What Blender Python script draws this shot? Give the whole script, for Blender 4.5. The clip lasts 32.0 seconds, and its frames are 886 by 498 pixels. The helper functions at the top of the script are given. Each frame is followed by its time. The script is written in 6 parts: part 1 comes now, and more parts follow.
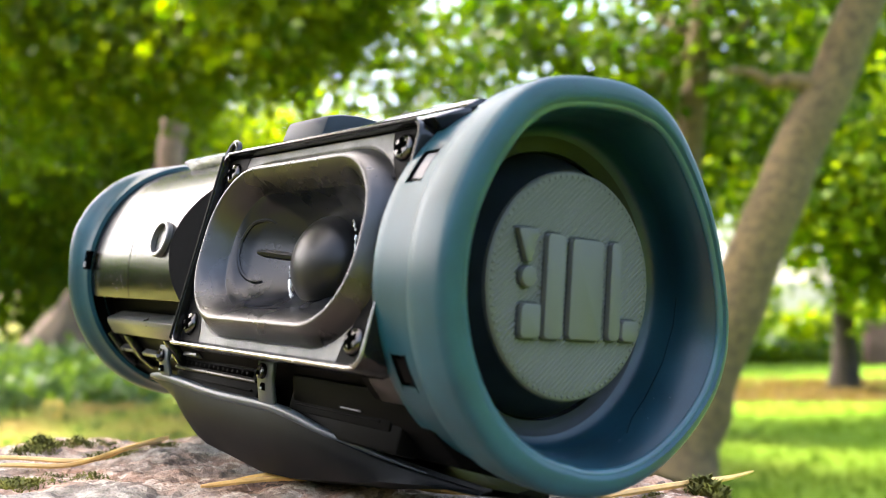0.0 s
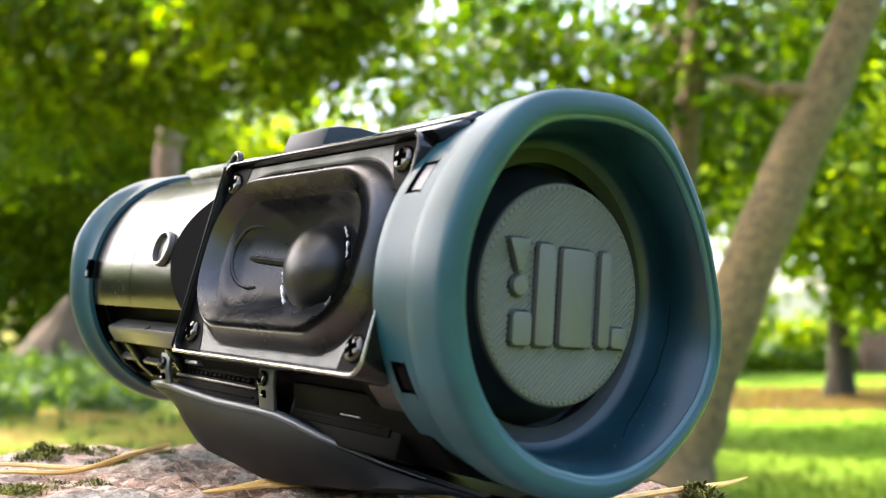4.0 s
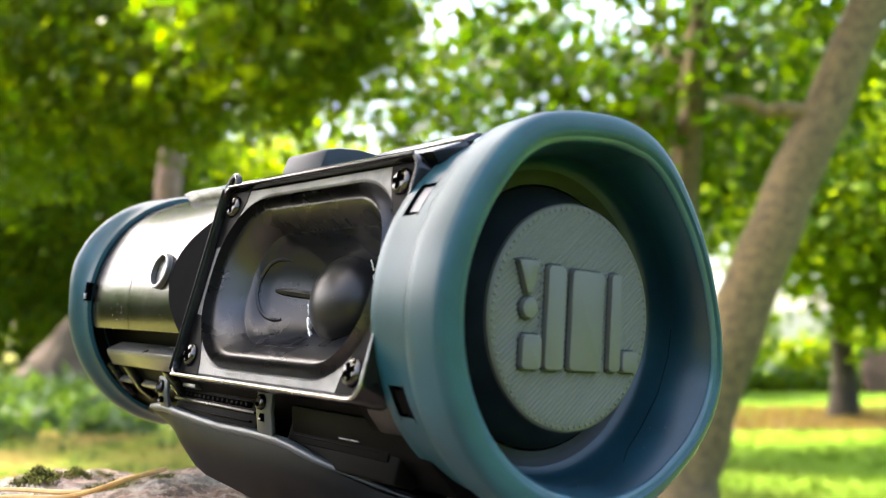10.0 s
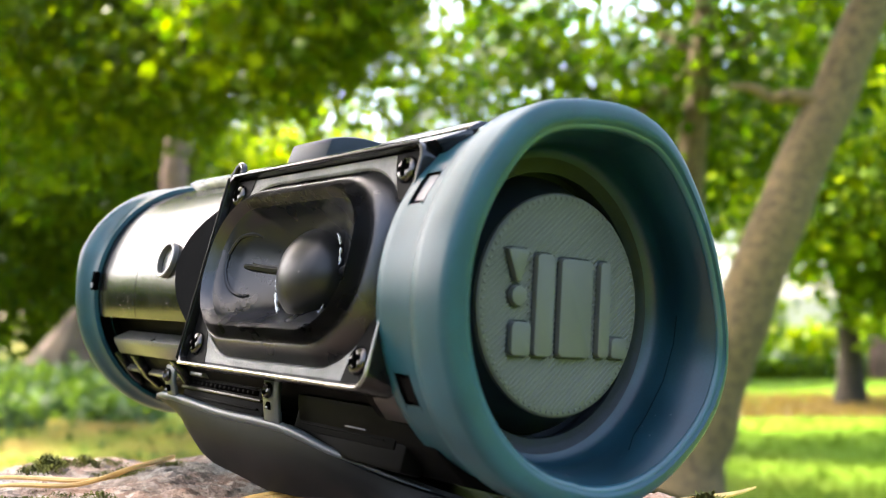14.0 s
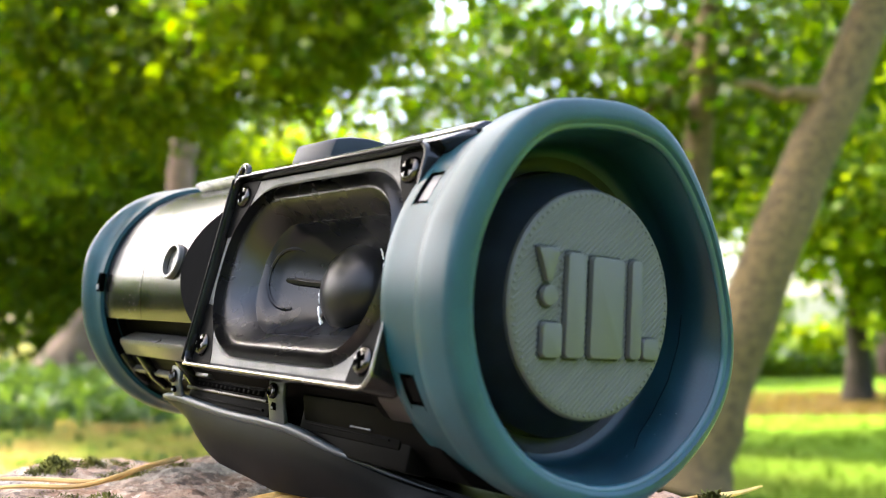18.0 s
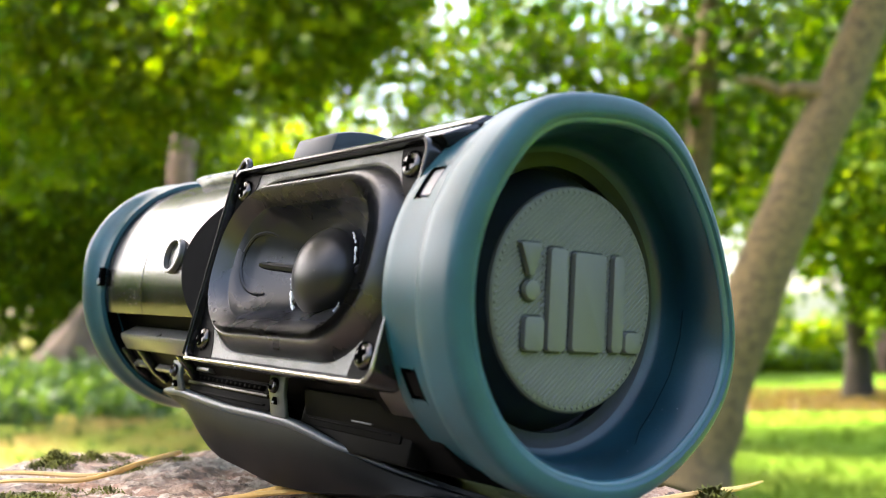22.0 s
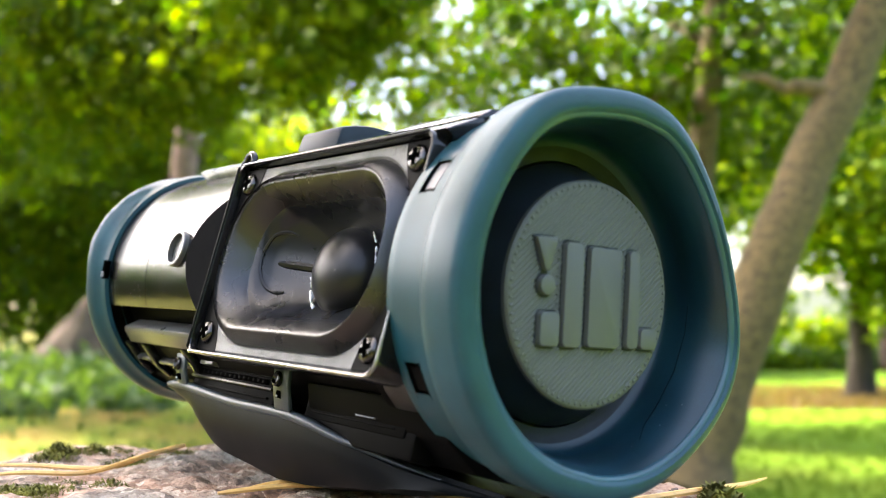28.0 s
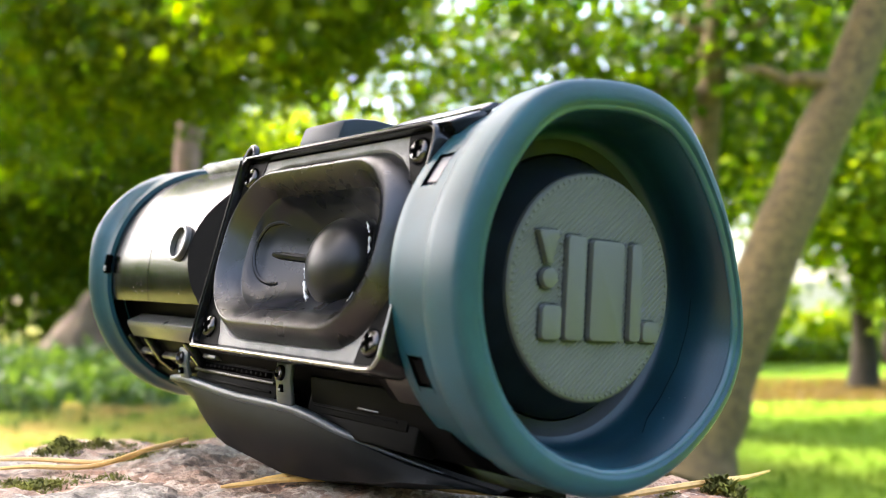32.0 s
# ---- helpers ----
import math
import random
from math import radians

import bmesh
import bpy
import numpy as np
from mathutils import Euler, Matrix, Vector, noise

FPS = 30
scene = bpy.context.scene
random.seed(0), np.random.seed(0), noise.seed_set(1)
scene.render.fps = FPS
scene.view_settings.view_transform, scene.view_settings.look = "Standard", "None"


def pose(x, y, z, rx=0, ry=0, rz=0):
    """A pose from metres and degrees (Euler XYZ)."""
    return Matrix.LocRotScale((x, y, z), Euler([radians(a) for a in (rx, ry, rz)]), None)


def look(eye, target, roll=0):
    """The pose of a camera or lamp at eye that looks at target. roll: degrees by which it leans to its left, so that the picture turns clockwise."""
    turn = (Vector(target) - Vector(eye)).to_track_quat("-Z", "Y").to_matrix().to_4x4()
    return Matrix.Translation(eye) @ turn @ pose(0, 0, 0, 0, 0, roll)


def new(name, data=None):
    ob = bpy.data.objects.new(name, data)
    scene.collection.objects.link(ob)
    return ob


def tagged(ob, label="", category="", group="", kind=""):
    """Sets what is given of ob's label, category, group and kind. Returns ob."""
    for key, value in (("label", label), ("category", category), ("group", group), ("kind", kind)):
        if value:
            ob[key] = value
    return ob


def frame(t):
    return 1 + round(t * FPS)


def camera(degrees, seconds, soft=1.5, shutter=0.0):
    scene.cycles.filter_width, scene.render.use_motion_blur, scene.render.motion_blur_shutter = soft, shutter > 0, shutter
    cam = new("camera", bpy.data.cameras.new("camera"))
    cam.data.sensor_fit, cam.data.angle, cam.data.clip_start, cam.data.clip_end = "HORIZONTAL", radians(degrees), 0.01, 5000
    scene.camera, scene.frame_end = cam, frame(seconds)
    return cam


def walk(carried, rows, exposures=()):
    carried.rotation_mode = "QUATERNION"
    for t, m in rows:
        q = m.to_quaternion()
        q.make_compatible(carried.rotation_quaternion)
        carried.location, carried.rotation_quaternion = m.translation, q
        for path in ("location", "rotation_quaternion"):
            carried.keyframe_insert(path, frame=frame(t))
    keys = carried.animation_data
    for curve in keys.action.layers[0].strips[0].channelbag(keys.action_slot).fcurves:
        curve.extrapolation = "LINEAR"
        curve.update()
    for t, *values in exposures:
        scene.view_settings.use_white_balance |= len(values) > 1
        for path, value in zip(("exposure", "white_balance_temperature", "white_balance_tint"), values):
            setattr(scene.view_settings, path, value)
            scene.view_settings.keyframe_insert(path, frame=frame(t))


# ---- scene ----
cam = camera(48.71, 32.0, soft=1.0)
cam.data.dof.use_dof = True
cam.data.dof.focus_distance = 0.272
cam.data.dof.aperture_fstop = 14.5
walk(cam, [
    (0, pose(0.2554, -0.1628, 0.8000, 94.425, -0.000, 51.095)),
    (0.5, pose(0.2553, -0.1626, 0.8001, 94.312, -0.002, 51.052)),
    (1, pose(0.2560, -0.1632, 0.8002, 94.182, 0.026, 50.993)),
    (1.5, pose(0.2567, -0.1639, 0.8001, 94.163, 0.029, 50.931)),
    (2, pose(0.2572, -0.1643, 0.8001, 94.248, 0.014, 50.902)),
    (2.5, pose(0.2575, -0.1644, 0.8006, 94.348, 0.023, 50.911)),
    (3, pose(0.2577, -0.1646, 0.8009, 94.480, 0.045, 50.912)),
    (3.5, pose(0.2581, -0.1656, 0.8001, 94.673, 0.049, 50.881)),
    (5.5, pose(0.2589, -0.1665, 0.7997, 95.729, -0.247, 50.846)),
    (6, pose(0.2589, -0.1660, 0.8005, 95.930, -0.266, 50.843)),
    (6.5, pose(0.2592, -0.1660, 0.8005, 96.128, -0.243, 50.861)),
    (7, pose(0.2594, -0.1661, 0.8003, 96.278, -0.201, 50.884)),
    (7.5, pose(0.2596, -0.1661, 0.8002, 96.372, -0.169, 50.907)),
    (8, pose(0.2596, -0.1659, 0.8002, 96.420, -0.149, 50.921)),
    (8.5, pose(0.2592, -0.1655, 0.8003, 96.417, -0.098, 50.929)),
    (9, pose(0.2586, -0.1651, 0.8004, 96.352, 0.015, 50.927)),
    (9.5, pose(0.2582, -0.1649, 0.8004, 96.240, 0.122, 50.936)),
    (10, pose(0.2580, -0.1648, 0.8005, 96.104, 0.164, 50.971)),
    (10.5, pose(0.2579, -0.1647, 0.8004, 95.957, 0.172, 50.991)),
    (11, pose(0.2578, -0.1648, 0.8003, 95.801, 0.181, 50.980)),
    (11.5, pose(0.2580, -0.1649, 0.8003, 95.644, 0.179, 50.999)),
    (12, pose(0.2581, -0.1649, 0.8005, 95.528, 0.172, 51.075)),
    (12.5, pose(0.2583, -0.1648, 0.8005, 95.474, 0.186, 51.146)),
    (13, pose(0.2583, -0.1647, 0.8005, 95.441, 0.213, 51.208)),
    (13.5, pose(0.2582, -0.1647, 0.8005, 95.417, 0.242, 51.268)),
    (14, pose(0.2583, -0.1648, 0.8005, 95.413, 0.304, 51.342)),
    (14.5, pose(0.2587, -0.1645, 0.8006, 95.408, 0.390, 51.489)),
    (16.5, pose(0.2584, -0.1645, 0.8006, 95.393, 0.466, 51.675)),
    (17, pose(0.2586, -0.1648, 0.8005, 95.436, 0.512, 51.676)),
    (17.5, pose(0.2588, -0.1647, 0.8005, 95.429, 0.538, 51.700)),
    (18, pose(0.2587, -0.1645, 0.8006, 95.388, 0.558, 51.726)),
    (18.5, pose(0.2584, -0.1645, 0.8005, 95.362, 0.584, 51.703)),
    (19, pose(0.2582, -0.1646, 0.8002, 95.341, 0.585, 51.691)),
    (19.5, pose(0.2582, -0.1644, 0.8002, 95.288, 0.558, 51.738)),
    (20, pose(0.2583, -0.1644, 0.8003, 95.222, 0.524, 51.763)),
    (20.5, pose(0.2583, -0.1645, 0.8003, 95.162, 0.507, 51.745)),
    (21, pose(0.2583, -0.1646, 0.8003, 95.129, 0.508, 51.723)),
    (21.5, pose(0.2584, -0.1647, 0.8003, 95.127, 0.493, 51.718)),
    (22, pose(0.2583, -0.1646, 0.8004, 95.128, 0.464, 51.727)),
    (22.5, pose(0.2581, -0.1645, 0.8005, 95.128, 0.464, 51.746)),
    (23, pose(0.2579, -0.1643, 0.8005, 95.126, 0.465, 51.768)),
    (23.5, pose(0.2577, -0.1644, 0.8002, 95.112, 0.435, 51.772)),
    (24, pose(0.2579, -0.1646, 0.8001, 95.097, 0.403, 51.765)),
    (24.5, pose(0.2578, -0.1646, 0.8001, 95.068, 0.358, 51.767)),
    (25, pose(0.2574, -0.1645, 0.8001, 95.020, 0.289, 51.773)),
    (25.5, pose(0.2574, -0.1645, 0.8002, 94.958, 0.241, 51.783)),
    (27.5, pose(0.2577, -0.1647, 0.8001, 94.882, 0.132, 51.860)),
    (28, pose(0.2576, -0.1646, 0.8001, 94.874, 0.151, 51.878)),
    (28.5, pose(0.2575, -0.1646, 0.8002, 94.879, 0.151, 51.905)),
    (29, pose(0.2575, -0.1643, 0.8003, 94.877, 0.171, 51.939)),
    (29.5, pose(0.2573, -0.1639, 0.8004, 94.849, 0.239, 51.976)),
    (30, pose(0.2572, -0.1637, 0.8005, 94.784, 0.298, 52.007)),
    (30.5, pose(0.2573, -0.1639, 0.8004, 94.699, 0.305, 52.029)),
    (31, pose(0.2573, -0.1641, 0.8002, 94.619, 0.272, 52.044)),
    (31.5, pose(0.2572, -0.1642, 0.8001, 94.545, 0.251, 52.046)),
    (32, pose(0.2573, -0.1643, 0.8001, 94.494, 0.276, 52.038)),
], exposures=[(0, 3.44, 7150, 13), (32, 3.44, 7150, 13)])

# ---- world, sun ----
world = bpy.data.worlds.new("world")
scene.world = world
world.use_nodes = True
wn = world.node_tree.nodes
sky = wn.new("ShaderNodeTexSky")
sky.sky_type = "NISHITA"
sky.sun_disc = False
SUN_EL, SUN_AZ = radians(54), radians(203)
sky.sun_elevation = SUN_EL
sky.sun_rotation = radians(90) - SUN_AZ
sky.air_density, sky.dust_density, sky.ozone_density = 1.0, 5.0, 1.0
wn["Background"].inputs["Strength"].default_value = 0.15
world.node_tree.links.new(sky.outputs[0], wn["Background"].inputs["Color"])

sun_data = bpy.data.lights.new("sun", "SUN")
sun_data.energy, sun_data.angle, sun_data.color = 3.4, radians(6), (1.0, 0.95, 0.87)
sun = new("sun", sun_data)
sun_way = Vector((math.cos(SUN_EL) * math.cos(SUN_AZ), math.cos(SUN_EL) * math.sin(SUN_AZ), math.sin(SUN_EL)))
sun.matrix_world = look(sun_way * 40, (0, 0, 0))


# ---- materials ----
def material(name, color, rough=0.5, metal=0.0, vary=0.15, size=40.0, bump=0.0, fine=600.0, spec=0.5, second=None, spot_size=6.0, coords="Object"):
    """A procedural surface: colour with blotches and fine grain, roughness that varies, and relief."""
    m = bpy.data.materials.new(name)
    m.use_nodes = True
    n, l = m.node_tree.nodes, m.node_tree.links
    b = n["Principled BSDF"]
    tc = n.new("ShaderNodeTexCoord")
    big = n.new("ShaderNodeTexNoise")
    big.inputs["Scale"].default_value, big.inputs["Detail"].default_value = size, 6
    small = n.new("ShaderNodeTexNoise")
    small.inputs["Scale"].default_value, small.inputs["Detail"].default_value = fine, 3
    l.new(tc.outputs[coords], big.inputs["Vector"])
    l.new(tc.outputs[coords], small.inputs["Vector"])
    ramp = n.new("ShaderNodeValToRGB")
    lo = [max(0, c * (1 - vary)) for c in color]
    hi = [c * (1 + vary) for c in (second or color)]
    ramp.color_ramp.elements[0].position, ramp.color_ramp.elements[1].position = 0.35, 0.68
    ramp.color_ramp.elements[0].color, ramp.color_ramp.elements[1].color = (*lo, 1), (*hi, 1)
    l.new(big.outputs["Fac"], ramp.inputs["Fac"])
    grain = n.new("ShaderNodeMixRGB")
    grain.blend_type = "MULTIPLY"
    grain.inputs["Fac"].default_value = min(1, vary * 1.5)
    l.new(ramp.outputs[0], grain.inputs["Color1"])
    l.new(small.outputs["Fac"], grain.inputs["Color2"])
    l.new(grain.outputs[0], b.inputs["Base Color"])
    b.inputs["Metallic"].default_value = metal
    b.inputs["Specular IOR Level"].default_value = spec
    rr = n.new("ShaderNodeMapRange")
    rr.inputs["To Min"].default_value, rr.inputs["To Max"].default_value = max(0.04, rough - 0.07), min(1, rough + 0.07)
    l.new(big.outputs["Fac"], rr.inputs["Value"])
    l.new(rr.outputs[0], b.inputs["Roughness"])
    if bump:
        bp = n.new("ShaderNodeBump")
        bp.inputs["Strength"].default_value, bp.inputs["Distance"].default_value = bump, 0.0004
        l.new(small.outputs["Fac"], bp.inputs["Height"])
        l.new(bp.outputs[0], b.inputs["Normal"])
    return m


def leaf_material(name, dark, light, thin=0.52):
    """Leaves: colour varies from leaf to leaf, light shines through."""
    m = bpy.data.materials.new(name)
    m.use_nodes = True
    n, l = m.node_tree.nodes, m.node_tree.links
    b, out = n["Principled BSDF"], n["Material Output"]
    geo = n.new("ShaderNodeNewGeometry")
    ramp = n.new("ShaderNodeValToRGB")
    ramp.color_ramp.elements[0].color, ramp.color_ramp.elements[1].color = (*dark, 1), (*light, 1)
    l.new(geo.outputs["Random Per Island"], ramp.inputs["Fac"])
    l.new(ramp.outputs[0], b.inputs["Base Color"])
    b.inputs["Roughness"].default_value = 0.5
    b.inputs["Specular IOR Level"].default_value = 0.12
    tr = n.new("ShaderNodeBsdfTranslucent")
    warm = n.new("ShaderNodeMixRGB")
    warm.blend_type, warm.inputs["Fac"].default_value = "MULTIPLY", 1.0
    warm.inputs["Color2"].default_value = (2.0, 1.95, 0.3, 1)
    l.new(ramp.outputs[0], warm.inputs["Color1"])
    l.new(warm.outputs[0], tr.inputs["Color"])
    mix = n.new("ShaderNodeMixShader")
    mix.inputs["Fac"].default_value = thin
    l.new(b.outputs[0], mix.inputs[1])
    l.new(tr.outputs[0], mix.inputs[2])
    l.new(mix.outputs[0], out.inputs["Surface"])
    return m


RUBBER = material("teal_rubber", (0.004, 0.044, 0.060), 0.41, vary=0.2, size=60, bump=0.05, fine=2500, spec=0.28)
# Lighter, glossier rubber that carries the highlight along the rim's inner crease.
BEAD = material("highlight_teal_rubber", (0.007, 0.055, 0.073), 0.3, vary=0.2, size=60, bump=0.03, fine=2500, spec=0.5)
# The ring's rubber again, tinted navy for shade and sky reflection.
LINER = material("sky_tinted_rubber", (0.004, 0.028, 0.043), 0.36, vary=0.3, size=45, bump=0.08, fine=2200, spec=0.33)
BLACK = material("black_plastic", (0.0045, 0.0045, 0.0046), 0.19, vary=0.25, size=90, bump=0.05, fine=1500, spec=0.32)
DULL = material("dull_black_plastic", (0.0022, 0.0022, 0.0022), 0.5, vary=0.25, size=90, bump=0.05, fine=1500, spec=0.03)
# Black plastic darkened further to carry the shade under the driver.
BAY = material("shaded_bay_plastic", (0.0016, 0.0016, 0.0016), 0.6, vary=0.25, size=90, bump=0.05, fine=1500, spec=0.03)
STEEL = material("powder_coated_steel", (0.20, 0.192, 0.18), 0.33, vary=0.5, size=120, bump=0.8, fine=3600, spec=0.75)
SURROUND = material("surround_rubber", (0.003, 0.003, 0.0031), 0.28, vary=0.4, size=90, bump=0.25, fine=4600, spec=0.6)
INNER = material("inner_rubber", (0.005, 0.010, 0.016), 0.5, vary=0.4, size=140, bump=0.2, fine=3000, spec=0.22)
CONE = material("cone_polymer", (0.006, 0.007, 0.010), 0.28, vary=0.2, size=70, bump=0.03, fine=3000, spec=0.27)
GLUE = material("clear_glue", (0.42, 0.44, 0.46), 0.08, vary=0.2, size=900, spec=0.9)
SCREW = material("black_zinc_screw", (0.07, 0.068, 0.066), 0.26, metal=1.0, vary=0.2, size=400)
# Near-black paint standing for the shade inside recesses that are not cut.
RECESS_SHADE = material("recess_shade_black", (0.0008, 0.0008, 0.0008), 0.9, vary=0.2, size=400, spec=0.0)
TAB = material("grey_blue_tab", (0.022, 0.033, 0.040), 0.4, vary=0.15, size=120)
BADGE = material("grey_green_badge", (0.056, 0.061, 0.059), 0.52, vary=0.06, size=60, bump=0.05, fine=2500)
PAD = material("pad_rubber", (0.0032, 0.0046, 0.0054), 0.5, vary=0.25, size=80, bump=0.06, fine=2500, spec=0.1)
LIP = material("lip_rubber", (0.024, 0.037, 0.048), 0.42, vary=0.15, size=120, bump=0.04, fine=2500)
PAD_TOP = material("control_pad_rubber", (0.012, 0.019, 0.026), 0.5, vary=0.15, size=120, bump=0.05, fine=2500, spec=0.15)
EDGE = material("worn_bright_edge", (0.22, 0.21, 0.19), 0.25, metal=0.7, vary=0.2, size=300)
GREY = material("grey_plastic", (0.06, 0.06, 0.056), 0.3, vary=0.15, size=200, bump=0.05, fine=2000)
# The strip's white reflection is put into a near-white base colour.
STRIP_REFLECTION = material("strip_white_reflection", (0.72, 0.72, 0.69), 0.18, vary=0.25, size=150, spec=0.8)
PALE = material("pale_grey_plastic", (0.10, 0.10, 0.115), 0.4, vary=0.1, size=200)
EDGE_DARK = material("dull_metal_edge", (0.04, 0.037, 0.03), 0.3, metal=0.6, vary=0.3, size=300)
BROWN = material("brown_black_plastic", (0.012, 0.0085, 0.0065), 0.45, vary=0.25, size=90, bump=0.05, fine=1500)
DOME_MAT = material("dome_polymer", (0.006, 0.006, 0.0065), 0.36, vary=0.15, size=90, bump=0.03, fine=3500, spec=0.25)
LEAF_MID = leaf_material("maple_leaf", (0.024, 0.064, 0.004), (0.078, 0.112, 0.005))
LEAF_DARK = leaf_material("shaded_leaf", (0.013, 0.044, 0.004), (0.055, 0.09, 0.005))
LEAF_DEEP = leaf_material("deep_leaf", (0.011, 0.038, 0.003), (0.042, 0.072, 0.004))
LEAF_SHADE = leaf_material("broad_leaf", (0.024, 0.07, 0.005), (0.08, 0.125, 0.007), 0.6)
LEAF_LIGHT = leaf_material("young_leaf", (0.05, 0.115, 0.007), (0.16, 0.21, 0.012))
DRY = leaf_material("dry_blade", (0.22, 0.15, 0.05), (0.36, 0.28, 0.08), 0.3)
LITTER = leaf_material("fallen_leaf", (0.08, 0.055, 0.028), (0.20, 0.135, 0.06), 0.2)
LEAF_LOW = leaf_material("ground_leaf", (0.026, 0.062, 0.028), (0.068, 0.12, 0.055), 0.3)
BARK = material("grey_brown_bark", (0.062, 0.042, 0.015), 0.9, vary=0.25, size=30, bump=0.8, fine=120, second=(0.115, 0.081, 0.033))
BARK_RED = material("reddish_bark", (0.18, 0.12, 0.095), 0.9, vary=0.3, size=7, bump=0.6, fine=60)
BARK_DARK = material("dark_bark", (0.030, 0.022, 0.015), 0.9, vary=0.35, size=7, bump=0.6, fine=60)
STONE = material("field_stone", (0.125, 0.094, 0.068), 0.9, vary=0.25, size=3, bump=0.5, fine=40)
MOSS = material("moss", (0.085, 0.095, 0.010), 0.95, vary=0.3, size=150, fine=900, second=(0.19, 0.185, 0.025))
NEEDLE = material("dry_pine_needle", (0.74, 0.44, 0.13), 0.45, vary=0.2, size=120, fine=900)


# ---- mesh helpers ----
MM = 0.001


def mesh_object(name, verts, faces, mat, smooth=True, scale=1.0):
    me = bpy.data.meshes.new(name)
    me.from_pydata([(x * scale, y * scale, z * scale) for x, y, z in verts], [], faces)
    me.update()
    if smooth:
        me.polygons.foreach_set("use_smooth", [True] * len(me.polygons))
    me.materials.append(mat)
    return new(name, me)


def part(name, bm, mat, parent, label="", scale=MM, smooth=True, sharp=35):
    """Links a bmesh (in millimetres) as one mesh object under a thing or part."""
    bmesh.ops.recalc_face_normals(bm, faces=bm.faces[:])
    me = bpy.data.meshes.new(name)
    for v in bm.verts:
        v.co *= scale
    for e in bm.edges:
        if len(e.link_faces) == 2 and e.calc_face_angle(0) > radians(sharp):
            e.smooth = False
    bm.to_mesh(me)
    bm.free()
    if smooth:
        me.polygons.foreach_set("use_smooth", [True] * len(me.polygons))
    me.materials.append(mat)
    ob = new(name, me)
    ob.parent = parent
    return tagged(ob, label)


def thing(name, m, label, category, group=""):
    ob = new(name)
    ob.empty_display_size = 0.02
    ob.matrix_world = m
    return tagged(ob, label, category, group)


def grid(rows, closed_u=False, closed_v=False, bm=None, skip=None):
    """A sheet through rows of points; closed_u closes each row, closed_v joins the last row to the first."""
    bm = bm or bmesh.new()
    vs = [[bm.verts.new(p) for p in row] for row in rows]
    nr, nc = len(vs), len(vs[0])
    for i in range(nr if closed_v else nr - 1):
        for j in range(nc if closed_u else nc - 1):
            if skip and skip(i, j):
                continue
            a, b, c, d = vs[i][j], vs[i][(j + 1) % nc], vs[(i + 1) % nr][(j + 1) % nc], vs[(i + 1) % nr][j]
            bm.faces.new((a, b, c, d))
    return bm


def around(x, r, deg):
    """A point on a circle about the speaker's axis: 0 faces the driver's side, 90 is up."""
    return (x, -r * math.cos(radians(deg)), r * math.sin(radians(deg)))


def lathe(profile, segs=96, wave=None, bm=None, skip=None):
    rows = []
    for k, (x, r) in enumerate(profile):
        rows.append([around(x, r + (wave(k, 360 * j / segs) if wave else 0), 360 * j / segs) for j in range(segs)])
    return grid(rows, closed_u=True, bm=bm, skip=skip)


def rounded(w, h, r, n=10):
    """A rounded rectangle about 0, 0, as points (x, z), 4 * (n + 1) of them."""
    r = max(0.05, min(r, w / 2 - 0.01, h / 2 - 0.01))
    pts = []
    for cx, cz, a0 in ((w / 2 - r, h / 2 - r, 0), (-w / 2 + r, h / 2 - r, 90), (-w / 2 + r, -h / 2 + r, 180), (w / 2 - r, -h / 2 + r, 270)):
        for k in range(n + 1):
            a = radians(a0 + 90 * k / n)
            pts.append((cx + r * math.cos(a), cz + r * math.sin(a)))
    return pts


def box(x0, x1, y0, y1, z0, z1, bevel=0.4, bm=None, segs=2):
    own = bmesh.new()
    bmesh.ops.create_cube(own, size=1)
    for v in own.verts:
        v.co = ((x0 + x1) / 2 + v.co.x * (x1 - x0), (y0 + y1) / 2 + v.co.y * (y1 - y0), (z0 + z1) / 2 + v.co.z * (z1 - z0))
    if bevel:
        bmesh.ops.bevel(own, geom=own.edges[:], offset=bevel, segments=segs, affect="EDGES", profile=0.5)
    if bm is None:
        return own
    me = bpy.data.meshes.new("tmp")
    own.to_mesh(me)
    own.free()
    bm.from_mesh(me)
    bpy.data.meshes.remove(me)
    return bm


def tube(points, radius, sides=8, bm=None, taper=None):
    """A round bar along points, capped."""
    bm = bm or bmesh.new()
    rows, last = [], None
    for i, p in enumerate(points):
        a, b = Vector(points[max(0, i - 1)]), Vector(points[min(len(points) - 1, i + 1)])
        way = (b - a).normalized()
        q = way.to_track_quat("Z", "Y") if last is None else last[0].rotation_difference(way) @ last[1]
        last = (way, q)
        rad = radius * (taper[i] if taper else 1)
        rows.append([Vector(p) + q @ Vector((rad * math.cos(2 * math.pi * k / sides), rad * math.sin(2 * math.pi * k / sides), 0)) for k in range(sides)])
    vs = [[bm.verts.new(p) for p in row] for row in rows]
    for i in range(len(vs) - 1):
        for j in range(sides):
            bm.faces.new((vs[i][j], vs[i][(j + 1) % sides], vs[i + 1][(j + 1) % sides], vs[i + 1][j]))
    bm.faces.new(vs[0][::-1])
    bm.faces.new(vs[-1])
    return bm


def between(x, table):
    """Linear interpolation in rows (x, value)."""
    if x <= table[0][0]:
        return table[0][1]
    for (xa, va), (xb, vb) in zip(table, table[1:]):
        if x <= xb:
            return va + (vb - va) * (x - xa) / (xb - xa)
    return table[-1][1]


EYE = Vector((0.255, -0.163, 0.0))
